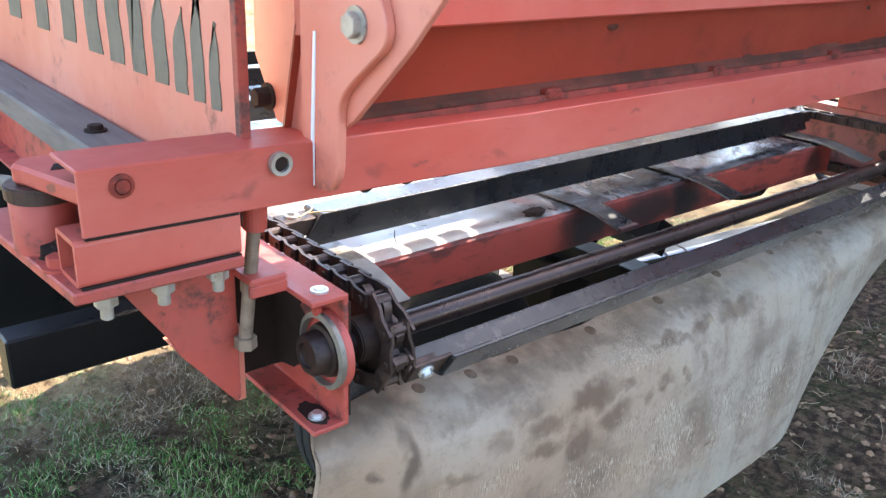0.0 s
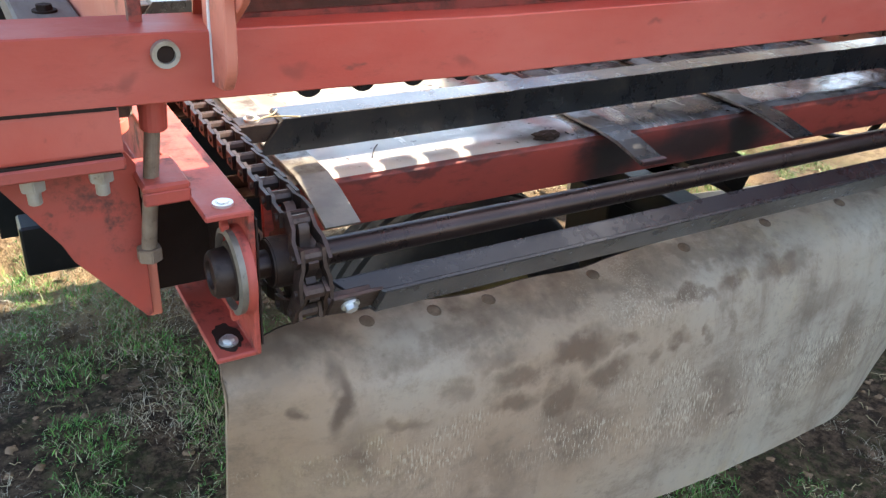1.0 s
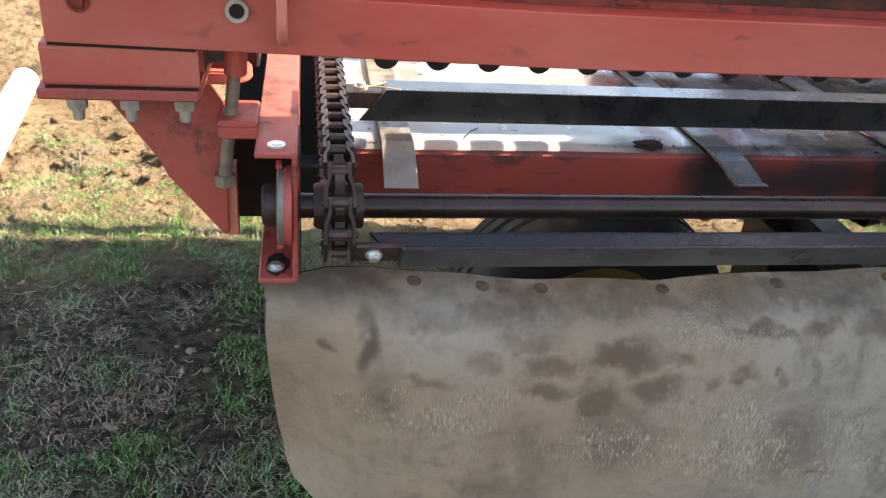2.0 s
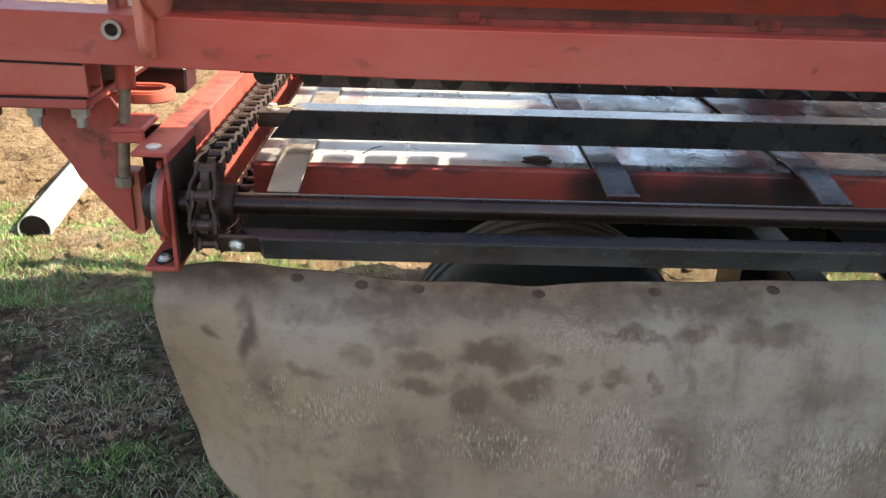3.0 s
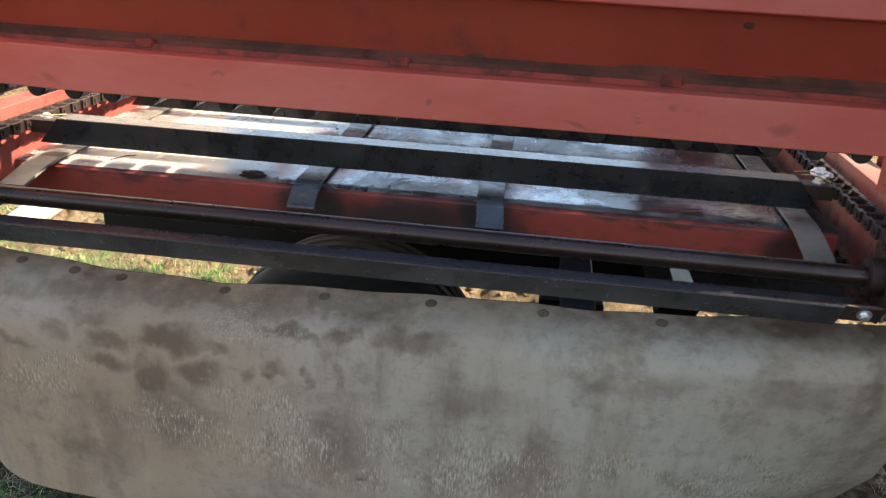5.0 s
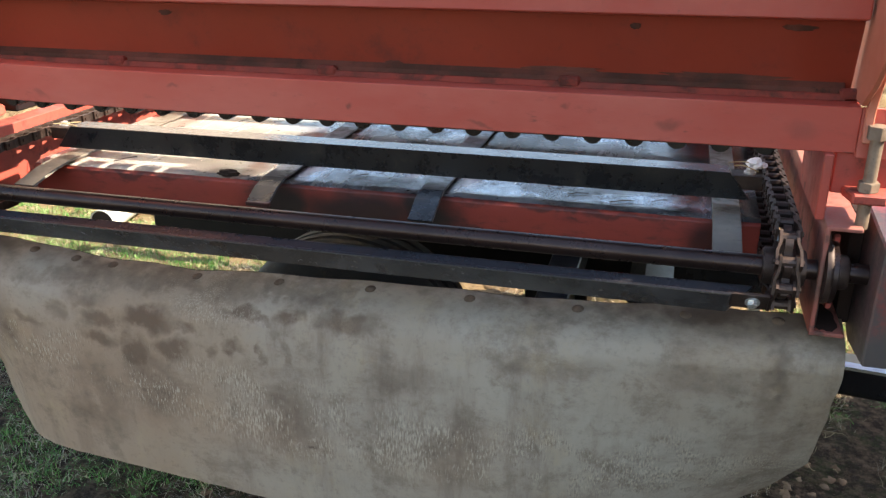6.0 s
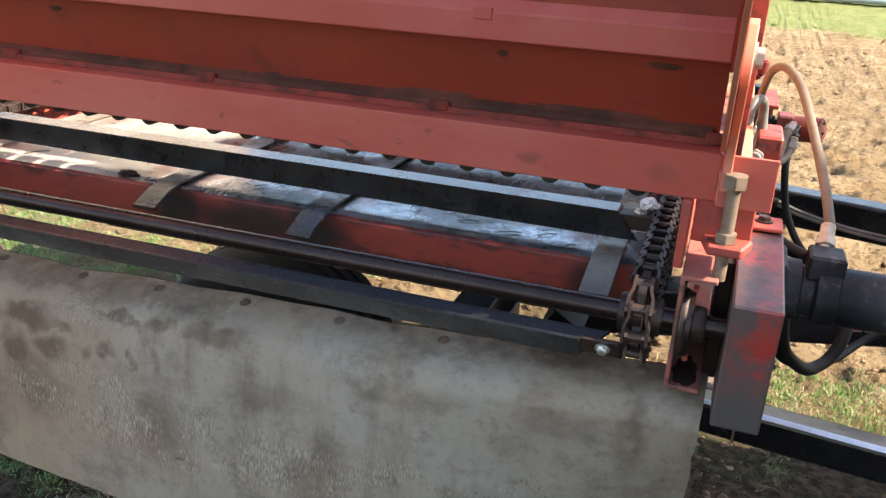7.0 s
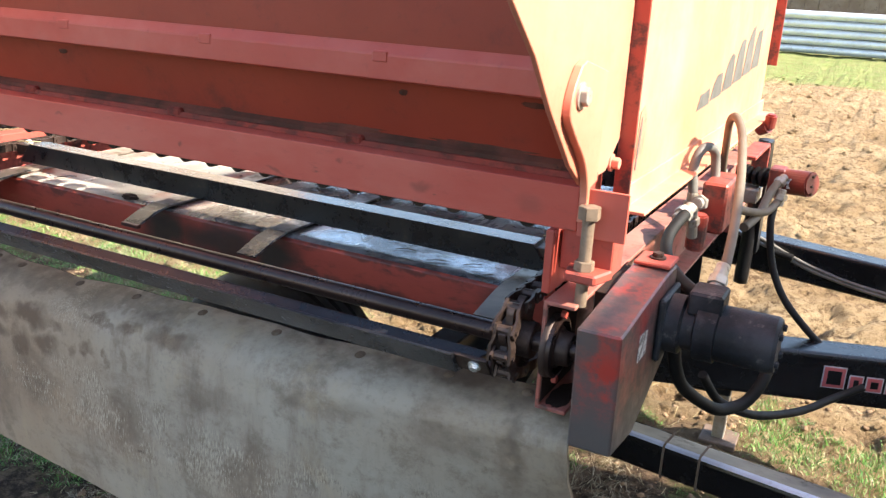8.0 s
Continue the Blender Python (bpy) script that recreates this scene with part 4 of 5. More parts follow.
for x, tip, skew in ((0.236, 0.045, -0.014), (0.722, 0.060, 0.036), (1.066, 0.050, 0.030), (1.640, 0.035, 0.0)):
    prof = [(tip, 0.926), (tip + 0.004, 0.922), (0.120, 0.938), (0.165, 0.9445), (1.60, 0.9445), (1.60, 0.9495), (0.165, 0.9495), (0.118, 0.9440)]
    bm = prism(prof, "x", x - 0.0245, x + 0.0245, 0.0008)
    for v in bm.verts:
        v.co.x += skew * min(1.0, max(0.0, (0.40 - v.co.y) / 0.36))
    for f in bm.faces:
        f.material_index = 1 if f.calc_center_median().y < 0.155 else 0
    strap = part("hold_down_strap", bm, BLUESTRAP if 0.5 < x < 1.5 else STRAP, wagon, "bent steel strap lying over the bed edge, greasy black at its tip")
    strap.data.materials.append(SLAT if 0.5 < x < 1.5 else STRAPTIP)
    if tip == 0.060:
        part("painted_tip", box(x + skew - 0.0250, x + skew + 0.0250, tip - 0.0015, tip + 0.010, 0.9205, 0.9285, 0.001), BEDRED, strap, "red paint on the strap's end")

# rubber flap
def flap_bottom(x):
    return float(np.interp(x, (0.034, 0.036, 0.040, 0.046, 0.055, 0.067, 0.10, 0.16, 0.24, 0.34, 0.52, 0.80, 1.10, 1.50, 1.68, 1.78, 1.834), (0.79, 0.70, 0.62, 0.52, 0.44, 0.392, 0.356, 0.340, 0.338, 0.336, 0.332, 0.322, 0.318, 0.325, 0.36, 0.42, 0.50)))


def flap_top(x):
    return float(np.interp(x, (0.034, 0.12, 0.20, 0.36, 0.50, 0.62, 0.86, 1.05, 1.33, 1.55, 1.76, 1.834), (0.822, 0.820, 0.802, 0.787, 0.781, 0.777, 0.791, 0.797, 0.802, 0.814, 0.822, 0.822)))


def flap_y(x, z):
    """The belting leans back over its bar at the top, and both lower corners curl to the rear."""
    z_ = z - (flap_top(x) - 0.795)
    lean = float(np.interp(z_, (0.30, 0.48, 0.68, 0.735, 0.760, 0.775, 0.785, 0.790, 0.795), (-0.056, -0.072, -0.068, -0.060, -0.044, -0.022, 0.002, 0.020, 0.040)))
    near_end = max(0.0, 1.0 - max(0.0, x - 0.03) / 0.16)
    y = lean * (1 - near_end) + near_end * max(-0.048, min(lean, -0.034))
    y += 0.010 * math.sin(x * 4.3 + 0.6) * (0.82 - z) / 0.4 + 0.006 * noise.noise(Vector((x * 3, 0, z * 3)))
    y += 0.105 * min(1.0, max(0.0, (0.77 - z) / 0.30)) ** 1.2 * math.exp(-((x - 0.03) / 0.14) ** 2)
    if x > 1.25:
        y += 0.17 * ((x - 1.25) / 0.58) ** 1.6 * max(0, 0.78 - z) / 0.32
    return y


def build_flap():
    nx, nz = 170, 46
    bm = bmesh.new()
    g = []
    for i in range(nx + 1):
        x = 0.034 + 0.116 * (i / 30) ** 2 if i <= 30 else 0.150 + 1.684 * (i - 30) / (nx - 30)
        top = flap_top(x) + 0.004 * noise.noise(Vector((x * 6, 5, 0)))
        bot = flap_bottom(x) + 0.003 * noise.noise(Vector((x * 30, 1, 0)))
        col = []
        for j in range(nz + 1):
            z = top + (bot - top) * (j / nz) ** 1.8
            wob = 0.004 * noise.noise(Vector((0, 2, z * 18))) * (1 if i in (0, nx) else 0)
            y = flap_y(x, z)
            thick = 0.009 * min(1.0, 0.22 + j / 5)
            col.append((bm.verts.new((x + wob, y, z)), bm.verts.new((x + wob, y + thick, z))))
        g.append(col)
    for i in range(nx):
        for j in range(nz):
            q = (g[i][j], g[i][j + 1], g[i + 1][j + 1], g[i + 1][j])
            bm.faces.new([p[0] for p in q])
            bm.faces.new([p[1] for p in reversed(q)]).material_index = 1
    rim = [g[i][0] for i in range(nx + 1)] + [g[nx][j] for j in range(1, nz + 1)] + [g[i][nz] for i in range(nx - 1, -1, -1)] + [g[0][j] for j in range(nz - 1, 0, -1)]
    # the top rim is coloured dark to stand in for shade on it
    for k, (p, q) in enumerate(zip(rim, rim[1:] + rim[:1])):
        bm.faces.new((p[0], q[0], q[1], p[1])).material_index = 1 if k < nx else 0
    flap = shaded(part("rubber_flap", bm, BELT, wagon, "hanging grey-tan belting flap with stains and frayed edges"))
    flap.data.materials.append(DIRTSHADE)
    for x in (0.243, 0.345, 0.435, 0.630, 0.815, 1.005, 1.20, 1.40, 1.585, 1.735):
        z = flap_top(x) - 0.0055 + 0.001 * noise.noise(Vector((x * 9, 4, 0)))
        y = flap_y(x, z)
        tilt = math.degrees(math.atan2(flap_y(x, z + 0.004) - flap_y(x, z - 0.004), 0.008))
        b = turned([(0.001, 0.003), (0.005, 0.0027), (0.009, 0.0012), (0.0115, -0.001)][::-1], 18)
        b.transform(pose(x, y - 0.001, z, 90 - tilt, 0, 0))
        shaded(part("flap_bolt", b, FLAPBOLT, flap, "rusted carriage bolt head"))
    part("flap_bar", box(0.20, 1.76, 0.020, 0.028, 0.715, 0.765, 0.002), DIRTSHADE, wagon)


build_flap()

# left corner: square tube, base plate with bolts, gusset and adjusting bolt
part("square_tube", tube_box(-0.214, -0.036, BY + 0.003, 0.056, 1.0768, 1.1280, 0.006), ORANGE, wagon, "short orange square tube with an open end")
part("base_plate", prism([(-0.222, BY - 0.004), (-0.036, BY - 0.004), (-0.036, 0.30), (-0.245, 0.30)], "z", 1.0630, 1.0765, 0.002), GRIMY, wagon)
part("weld_dirt", box(-0.212, -0.038, BY - 0.001, BY + 0.004, 1.0760, 1.0790, 0.0005), DIRTSHADE, wagon)
for x in (-0.184, -0.122, -0.058):
    nut = put(hexbolt((x, 0.016, 1.063), (0, 0, -1), 0.0225, 0.018), rod((x, 0.016, 1.055), (x, 0.016, 1.030), 0.0070, 14, bev=0.001))
    part("plate_nut", nut, BOLT, wagon, "dull zinc nut and bolt end")
part("gusset", prism([(-0.172, 1.063), (-0.030, 1.063), (-0.016, 1.04), (-0.016, 0.850), (-0.022, 0.846), (-0.092, 0.935), (-0.102, 0.958)], "y", 0.060, 0.068, 0.001), GRIMY, wagon, "triangular orange gusset plate")
part("gusset_leg", prism([(-0.098, 0.945), (-0.018, 0.840), (-0.004, 0.840), (-0.004, 0.945)], "y", 0.070, 0.100, 0.001), PALE, wagon)
adj = part("adjusting_bolt", rod((0.005, 0.040, 1.112), (-0.016, 0.040, 0.945), 0.0084, 20), TANBOLT, wagon, "long rusty adjusting bolt")
part("bolt_head", hexbolt((-0.016, 0.040, 0.948), (0, 0, -1), 0.025, 0.016, False), TANBOLT, adj)
part("jam_nut", hexbolt((-0.006, 0.040, 1.006), (0, 0, 1), 0.022, 0.016, False), TANBOLT, adj)
part("bolt_sleeve", rod((0.005, 0.040, 1.120), (0.003, 0.040, 1.084), 0.0145, 20, bev=0.002), GRIMY, adj)
# black sheet added as the shade in the gap behind the bolt
part("gap_shade_sheet", box(-0.015, 0.0725, 0.125, 0.131, 0.842, 1.005, 0.001), DIRTSHADE, wagon, "black sheet added for the shaded gap behind the adjusting bolt")
lug = prism([(-0.020, 0.012), (0.030, 0.012), (0.030, 0.098), (-0.020, 0.098)], "z", 1.022, 1.032, 0.003)
part("bolt_lug", put(lug, box(-0.020, 0.030, 0.012, 0.020, 1.008, 1.024, 0.002)), GRIMY, wagon)
# hinge at the far left
arm = part("hinge_plate", prism([(-0.190, 0.008), (-0.222, 0.128), (-0.229, 0.142), (-0.215, 0.165), (-0.030, 0.165), (-0.030, 0.008)], "z", 1.152, 1.174, 0.004), ORANGE, wagon, "thick orange hinge plate with a dark slot")
# thin dark slab on the plate paints the shaded slot
part("plate_slot", prism([(-0.200, 0.098), (-0.190, 0.120), (-0.11, 0.118), (-0.115, 0.092)], "z", 1.1738, 1.1746), DIRTSHADE, arm)
hb = turned([(0.001, 0), (0.036, 0), (0.036, 0.056), (0.033, 0.060), (0.001, 0.060)], 28)
hb.transform(pose(-0.200, 0.140, 1.0765))
barrel = shaded(part("hinge_barrel", hb, GRIMY, wagon, "orange hinge barrel with a greasy pin"))
part("barrel_collar", rod((-0.200, 0.140, 1.134), (-0.200, 0.140, 1.1515), 0.039, 28, bev=0.002), IRON, barrel)
grease = bmesh.new()
bmesh.ops.create_icosphere(grease, subdivisions=4, radius=1.0)
for v in grease.verts:
    v.co *= 1 + 0.35 * noise.noise(v.co * 2.3) + 0.14 * noise.noise(v.co * 6)
grease.transform(pose(-0.190, 0.096, 1.079) @ Matrix.Diagonal((0.030, 0.024, 0.020, 1)))
part("barrel_grease", grease, DIRTSHADE, barrel, "lump of dark grease and dirt")
for p in ((-0.212, 0.068), (-0.168, 0.078)):
    part("base_nut", hexbolt((p[0], p[1], 1.0765), (0, 0, 1), 0.022, 0.014), GRIMY, wagon)
seam = prism([(-0.203, 1.1275), (-0.038, 1.1240), (-0.038, 1.1285), (-0.203, 1.1315)], "y", BY + 0.0005, BY + 0.008)
part("seam_dirt", seam, DIRTSHADE, wagon)
part("ledge_bar", left_side(box(-0.088, -0.008, 0.03, 1.2, 1.085, 1.128, 0.004)), WOOD, wagon, "weathered grey bar below the end wall")
part("ledge_bolt", hexbolt((-0.048, 0.42, 1.128), (0, 0, 1), 0.02, 0.010), DIRTSHADE, wagon)
part("ledge_bolt", hexbolt((-0.048, 0.236, 1.128), (0, 0, 1), 0.024, 0.022), DIRTSHADE, wagon)
part("left_hose", hose([(-0.17, 0.22, 1.10), (-0.19, 0.40, 1.08), (-0.25, 0.7, 1.0), (-0.3, 1.0, 0.9)], 0.011), TANHOSE, wagon)
# slotted ear on the left rail
def slotted_ear():
    bm, rings = bmesh.new(), []
    for i in range(32):
        t = 2 * math.pi * i / 32
        cx = -0.028 if math.cos(t) >= 0 else -0.082
        ring = []
        for r, z in ((0.040, 1.016), (0.040, 1.036), (0.022, 1.036), (0.022, 1.016)):
            ring.append(bm.verts.new((cx + r * math.cos(t), 0.245 + r * math.sin(t), z)))
        rings.append(ring)
    for a, b in zip(rings, rings[1:] + rings[:1]):
        for k in range(4):
            bm.faces.new((a[k], b[k], b[(k + 1) % 4], a[(k + 1) % 4]))
    bmesh.ops.recalc_face_normals(bm, faces=bm.faces[:])
    bmesh.ops.bevel(bm, geom=[e for e in bm.edges if e.is_manifold and e.calc_face_angle(0) > 1.0], offset=0.003, segments=2, affect="EDGES")
    return bm


shaded(part("slotted_ear", slotted_ear(), ORANGE, wagon, "orange slotted ear with rounded ends"))
part("ear_block", box(-0.075, 0.020, 0.29, 0.36, 1.016, 1.062, 0.004), BLACK, wagon)

# right corner: pillar, adjusting bolt, chain guard, motor
part("pillar", box(1.775, 1.858, 0.004, 0.060, 1.052, 1.118, 0.002), GRIMY, wagon, "orange pillar below the beam")
part("pillar", box(1.7565, 1.7705, -0.02, 0.196, 1.014, 1.118, 0.002), GRIMY, wagon)
part("pillar_web", box(1.7570, 1.7700, 0.002, 0.196, 1.1185, 1.181, 0.001), GRIMY, wagon)
adj = part("adjusting_bolt", rod((1.823, -0.022, 1.150), (1.823, -0.022, 1.008), 0.0095, 20), TANBOLT, wagon, "long dull adjusting bolt with hexagon head")
part("bolt_head", hexbolt((1.823, -0.022, 1.146), (0, 0, 1), 0.030, 0.020, False), TANBOLT, adj)
part("jam_nut", hexbolt((1.823, -0.022, 1.066), (0, 0, 1), 0.028, 0.015, False), TANBOLT, adj)
part("bolt_lug", prism([(1.800, -0.044), (1.848, -0.044), (1.862, 0.003), (1.790, 0.003)], "z", 1.050, 1.066, 0.003), GRIMY, wagon)
GUARD = [(-0.100, 1.004), (-0.094, 0.930), (-0.090, 0.806), (0.03, 0.790), (0.200, 0.860), (0.225, 0.93), (0.215, 1.028), (0.12, 1.026)]
guard = part("chain_guard", prism(GUARD, "x", 1.846, 1.914, 0.003), GUARDPAINT, wagon, "scuffed red-orange chain guard box, black below")
# dark plate added to keep the sun off the channel behind the guard
part("sun_block_plate", box(1.8245, 1.8452, 0.045, 0.205, 0.815, 1.0120, 0.001), DIRTSHADE, guard)
part("guard_cap", box(1.850, 1.912, 0.165, 0.232, 1.030, 1.037, 0.002), ORANGE, guard)
part("cap_bolt", hexbolt((1.882, 0.200, 1.037), (0, 0, 1), 0.018, 0.010), IRON, guard)
part("sticker", prism([(0.005, 0.925), (0.05, 0.925), (0.05, 0.965), (0.005, 0.970)], "x", 1.9142, 1.9150), STICK, guard, "torn white sticker")
MY, MZ = 0.155, 0.945
mot = turned([(0.001, 0.0), (0.050, 0.0), (0.050, 0.030), (0.040, 0.034), (0.040, 0.052), (0.052, 0.056), (0.052, 0.088), (0.047, 0.090), (0.047, 0.176), (0.043, 0.182), (0.001, 0.182)], 32)
mot.transform(Matrix.Translation((1.918, MY, MZ)) @ Matrix.Rotation(radians(90), 4, "Y"))
motor = shaded(part("hydraulic_motor", mot, CAST, wagon, "black cast hydraulic motor"), 30)
part("port_block", box(1.955, 2.010, MY - 0.030, MY + 0.035, MZ + 0.030, MZ + 0.070, 0.004), CAST, motor)
for k in range(4):
    a = radians(45 + 90 * k)
    part("motor_bolt", hexbolt((2.1, MY + 0.033 * math.cos(a), MZ + 0.033 * math.sin(a)), (1, 0, 0), 0.011, 0.006, False), CAST, motor)
part("motor_flange", box(1.915, 1.926, MY - 0.055, MY + 0.055, MZ - 0.055, MZ + 0.055, 0.004), CAST, motor)

# running gear and drawbars
part("frame_rail", box(-0.116, 1.95, 0.942, 1.02, 0.460, 0.575, 0.005), BLACK, wagon, "black steel frame rail")
part("cross_rail", box(1.25, 1.33, 0.30, 0.92, 0.52, 0.60, 0.004), BLACK, wagon)
part("step_bracket", prism([(1.46, 0.60), (1.50, 0.668), (1.568, 0.627), (1.53, 0.54)], "y", 0.50, 0.80, 0.002), BLACK, wagon, "tilted black steel bracket")
part("step_leg", box(1.20, 1.36, 0.62, 0.78, 0.25, 0.55, 0.004), BLACK, wagon)
WX, WY, WZ = 0.735, 0.60, 0.335


def wheel(x, y):
    prof = [(0.195, -0.10), (0.23, -0.108), (0.29, -0.106), (0.318, -0.094), (0.330, -0.075), (0.333, -0.060), (0.324, -0.056), (0.324, -0.048), (0.335, -0.044), (0.335, -0.018), (0.325, -0.014), (0.325, -0.006), (0.336, -0.002), (0.336, 0.024), (0.325, 0.028), (0.325, 0.036), (0.334, 0.040), (0.330, 0.075), (0.318, 0.094), (0.29, 0.106), (0.23, 0.108), (0.195, 0.10)]
    bm = bmesh.new()
    seg = 56
    rings = [[bm.verts.new((r * math.cos(2 * math.pi * i / seg), z, r * math.sin(2 * math.pi * i / seg))) for i in range(seg)] for r, z in prof]
    for a, b in zip(rings, rings[1:] + rings[:1]):
        for i in range(seg):
            bm.faces.new((a[i], a[(i + 1) % seg], b[(i + 1) % seg], b[i]))
    bmesh.ops.recalc_face_normals(bm, faces=bm.faces[:])
    bm.transform(Matrix.Translation((x, y, WZ)))
    hub = part("wheel", rod((x, y + 0.06, WZ), (x, y + 0.36, WZ), 0.04, 20), BLACK, wagon, "black tyre on a yellow steel wheel")
    shaded(part("tyre", bm, TYRE, hub, "worn black rubber tyre"), 35)
    rim = turned([(0.001, 0.03), (0.06, 0.03), (0.065, 0.0), (0.12, 0.0), (0.17, 0.02), (0.178, 0.06), (0.190, 0.065), (0.203, 0.085), (0.203, 0.07), (0.186, 0.03), (0.17, -0.03), (0.001, -0.03)], 48)
    rim.transform(Matrix.Translation((x, y, WZ)) @ Matrix.Rotation(radians(90), 4, "X"))
    shaded(part("rim", rim, RIM, hub, "faded yellow steel rim"), 30)
    for k in range(5):
        a = 2 * math.pi * k / 5
        part("wheel_nut", hexbolt((x + 0.09 * math.cos(a), y - 0.0005, WZ + 0.09 * math.sin(a)), (0, -1, 0), 0.022, 0.018), IRON, hub)


wheel(WX, WY)
def aslant(y0, slope):
    """A place whose x axis leaves (1.8, y0) and runs out along a drawbar."""
    return Matrix.Translation((1.8, y0, 0)) @ Matrix.Rotation(math.atan(slope), 4, "Z")


def tube_along(m, x0, x1, depth, z0, z1, r):
    bm = tube_box(x0, x1, 0, depth, z0, z1, 0.006, r)
    bm.normal_update()
    for f in bm.faces:
        nz = f.normal.z
        outer = f.calc_center_median().z > z1 - 0.5 * r
        f.material_index = 1 if outer and nz > 0.97 else 2 if outer and nz > 0.25 and f.normal.y < 0 else 0
    bm.transform(m)
    return bm


NEAR_BAR, FAR_BAR, LOW_BAR = aslant(0.826, 0.333), aslant(1.645, -0.235), aslant(0.702, -0.130)
for name, m, x0, x1, depth, z0, z1, label in (("drawbar", NEAR_BAR, -0.30, 1.52, 0.10, 0.508, 0.640, "glossy black drawbar tube with a red and silver decal"),
                                              ("drawbar", FAR_BAR, -0.20, 1.50, 0.09, 0.606, 0.721, "glossy black drawbar tube"),
                                              ("lower_tube", LOW_BAR, -0.50, 2.2, 0.078, 0.318, 0.410, "low black square tube with a dusty top and a painted sky sheen on its worn edge")):
    bar = part(name, tube_along(m, x0, x1, depth, z0, z1, 0.010 if name == "drawbar" else 0.015), GLOSS, wagon, label)
    bar.data.materials.append(DUSTTOP if name == "lower_tube" else GLOSS)
    bar.data.materials.append(SHEENEDGE if name == "lower_tube" else GLOSS)
    if name == "lower_tube":
        for x in (0.045, 0.135):
            band = tube_box(x, x + 0.005, -0.003, depth + 0.003, z0 - 0.003, z1 + 0.003, 0.0025, 0.011)
            band.transform(m)
            part("clamp_band", band, TANBOLT, bar, "thin dull clamp band")
for x, w, h in ((0.375, 0.055, 0.058), (0.438, 0.034, 0.040), (0.478, 0.040, 0.040), (0.524, 0.034, 0.040), (0.565, 0.038, 0.040)):
    for name, d, y0, y1, mat, lab in (("decal_shape", 0.0, -0.0016, -0.0003, DECALEDGE, "silver edge of a faded decal"), ("decal_shape", 0.003, -0.0030, -0.0017, DECAL, "faded red decal shape"), ("decal_shape", 0.011, -0.0044, -0.0031, BLACK, "")):
        bm = box(x + d, x + w - d, y0, y1, 0.552 + d, 0.552 + h - d, 0.0)
        bm.transform(NEAR_BAR)
        part(name, bm, mat, wagon, lab)
part("jack_post", tube_box(0, 0.34, -0.02, 0.02, -0.02, 0.02, 0.003, 0.004), BOLT, wagon, "galvanised jack post").matrix_basis = pose(1.865, 1.54, 0.03, 0, -90, 0)
part("jack_foot", box(1.81, 1.93, 1.48, 1.60, 0.01, 0.03, 0.003), RUSTY, wagon)
for p in ([(0.02, -0.02, 0.745), (0.10, -0.012, 0.72), (0.28, -0.010, 0.665), (0.55, -0.010, 0.640), (1.3, -0.010, 0.645)], [(0.0, -0.02, 0.730), (0.12, -0.012, 0.70), (0.30, -0.010, 0.650), (0.6, -0.010, 0.628), (1.3, -0.010, 0.632)]):
    bm = hose(p, 0.006, 8)
    bm.transform(FAR_BAR)
    part("wire_run", bm, GREYHOSE, wagon, "grey dusty cable")
bm = rod((0.13, -0.018, 0.690), (0.205, -0.018, 0.684), 0.012, 14, bev=0.002)
bm.transform(FAR_BAR)
part("cable_sleeve", bm, HOSE, wagon, "short black cable sleeve")
part("upright_brace", hose([(1.86, 1.50, 0.60), (1.865, 1.50, 0.85), (1.87, 1.49, 1.06)], 0.022, 10), BLACK, wagon)

# hydraulic valve block and hoses
part("valve_block", box(1.862, 1.915, 0.62, 0.76, 0.98, 1.09, 0.005), BRIGHT, wagon, "red hydraulic valve block")
part("valve_bracket", prism([(1.00, 1.09), (1.24, 1.09), (1.26, 1.07), (1.26, 0.97), (1.25, 0.97), (1.25, 1.066), (1.236, 1.08), (1.00, 1.08)], "x", 1.868, 1.912, 0.002), BRIGHT, wagon, "bent red guard strip over the valve")
cyl = part("red_cylinder", put(box(1.925, 1.965, 1.195, 1.265, 0.960, 1.030, 0.004), rod((1.962, 1.228, 0.995), (2.038, 1.190, 1.003), 0.034, 28, bev=0.004)), DEEPRED, wagon, "deep red hydraulic cylinder cap on a square block")
for k in range(6):
    a = 2 * math.pi * k / 6
    part("cap_screw", rod((2.036, 1.188 + 0.027 * math.cos(a), 1.003 + 0.027 * math.sin(a)), (2.041, 1.186 + 0.027 * math.cos(a), 1.0035 + 0.027 * math.sin(a)), 0.0035, 8), IRON, cyl)
part("name_plate", box(1.975, 2.000, 1.181, 1.1835, 0.985, 1.012, 0.0005), STICK, cyl, "small worn plate")
coil = rod((1.835, 1.275, 0.993), (1.926, 1.236, 0.996), 0.016, 20, bev=0.002)
for k in range(4):
    x = 1.850 + 0.018 * k
    coil = put(coil, rod((x, 1.268 - 0.43 * (x - 1.85), 0.994), (x + 0.011, 1.264 - 0.43 * (x - 1.85), 0.994), 0.027, 20, bev=0.002))
part("coupling", coil, BLACK, wagon, "ribbed black coil stack")
part("valve_base", box(1.850, 1.905, 1.20, 1.29, 0.925, 0.966, 0.004), BOLT, wagon, "pale cast valve base")
knob = put(rod((1.835, 1.52, 1.082), (1.872, 1.50, 1.100), 0.020, 16, bev=0.006), rod((1.868, 1.505, 1.090), (1.872, 1.500, 1.135), 0.017, 16, bev=0.005))
part("elbow_fitting", knob, DEEPRED, wagon, "dusty red elbow fitting")
def run(name, points, r, material, label):
    return part(name, hose(points, r, 14), material, wagon, label)


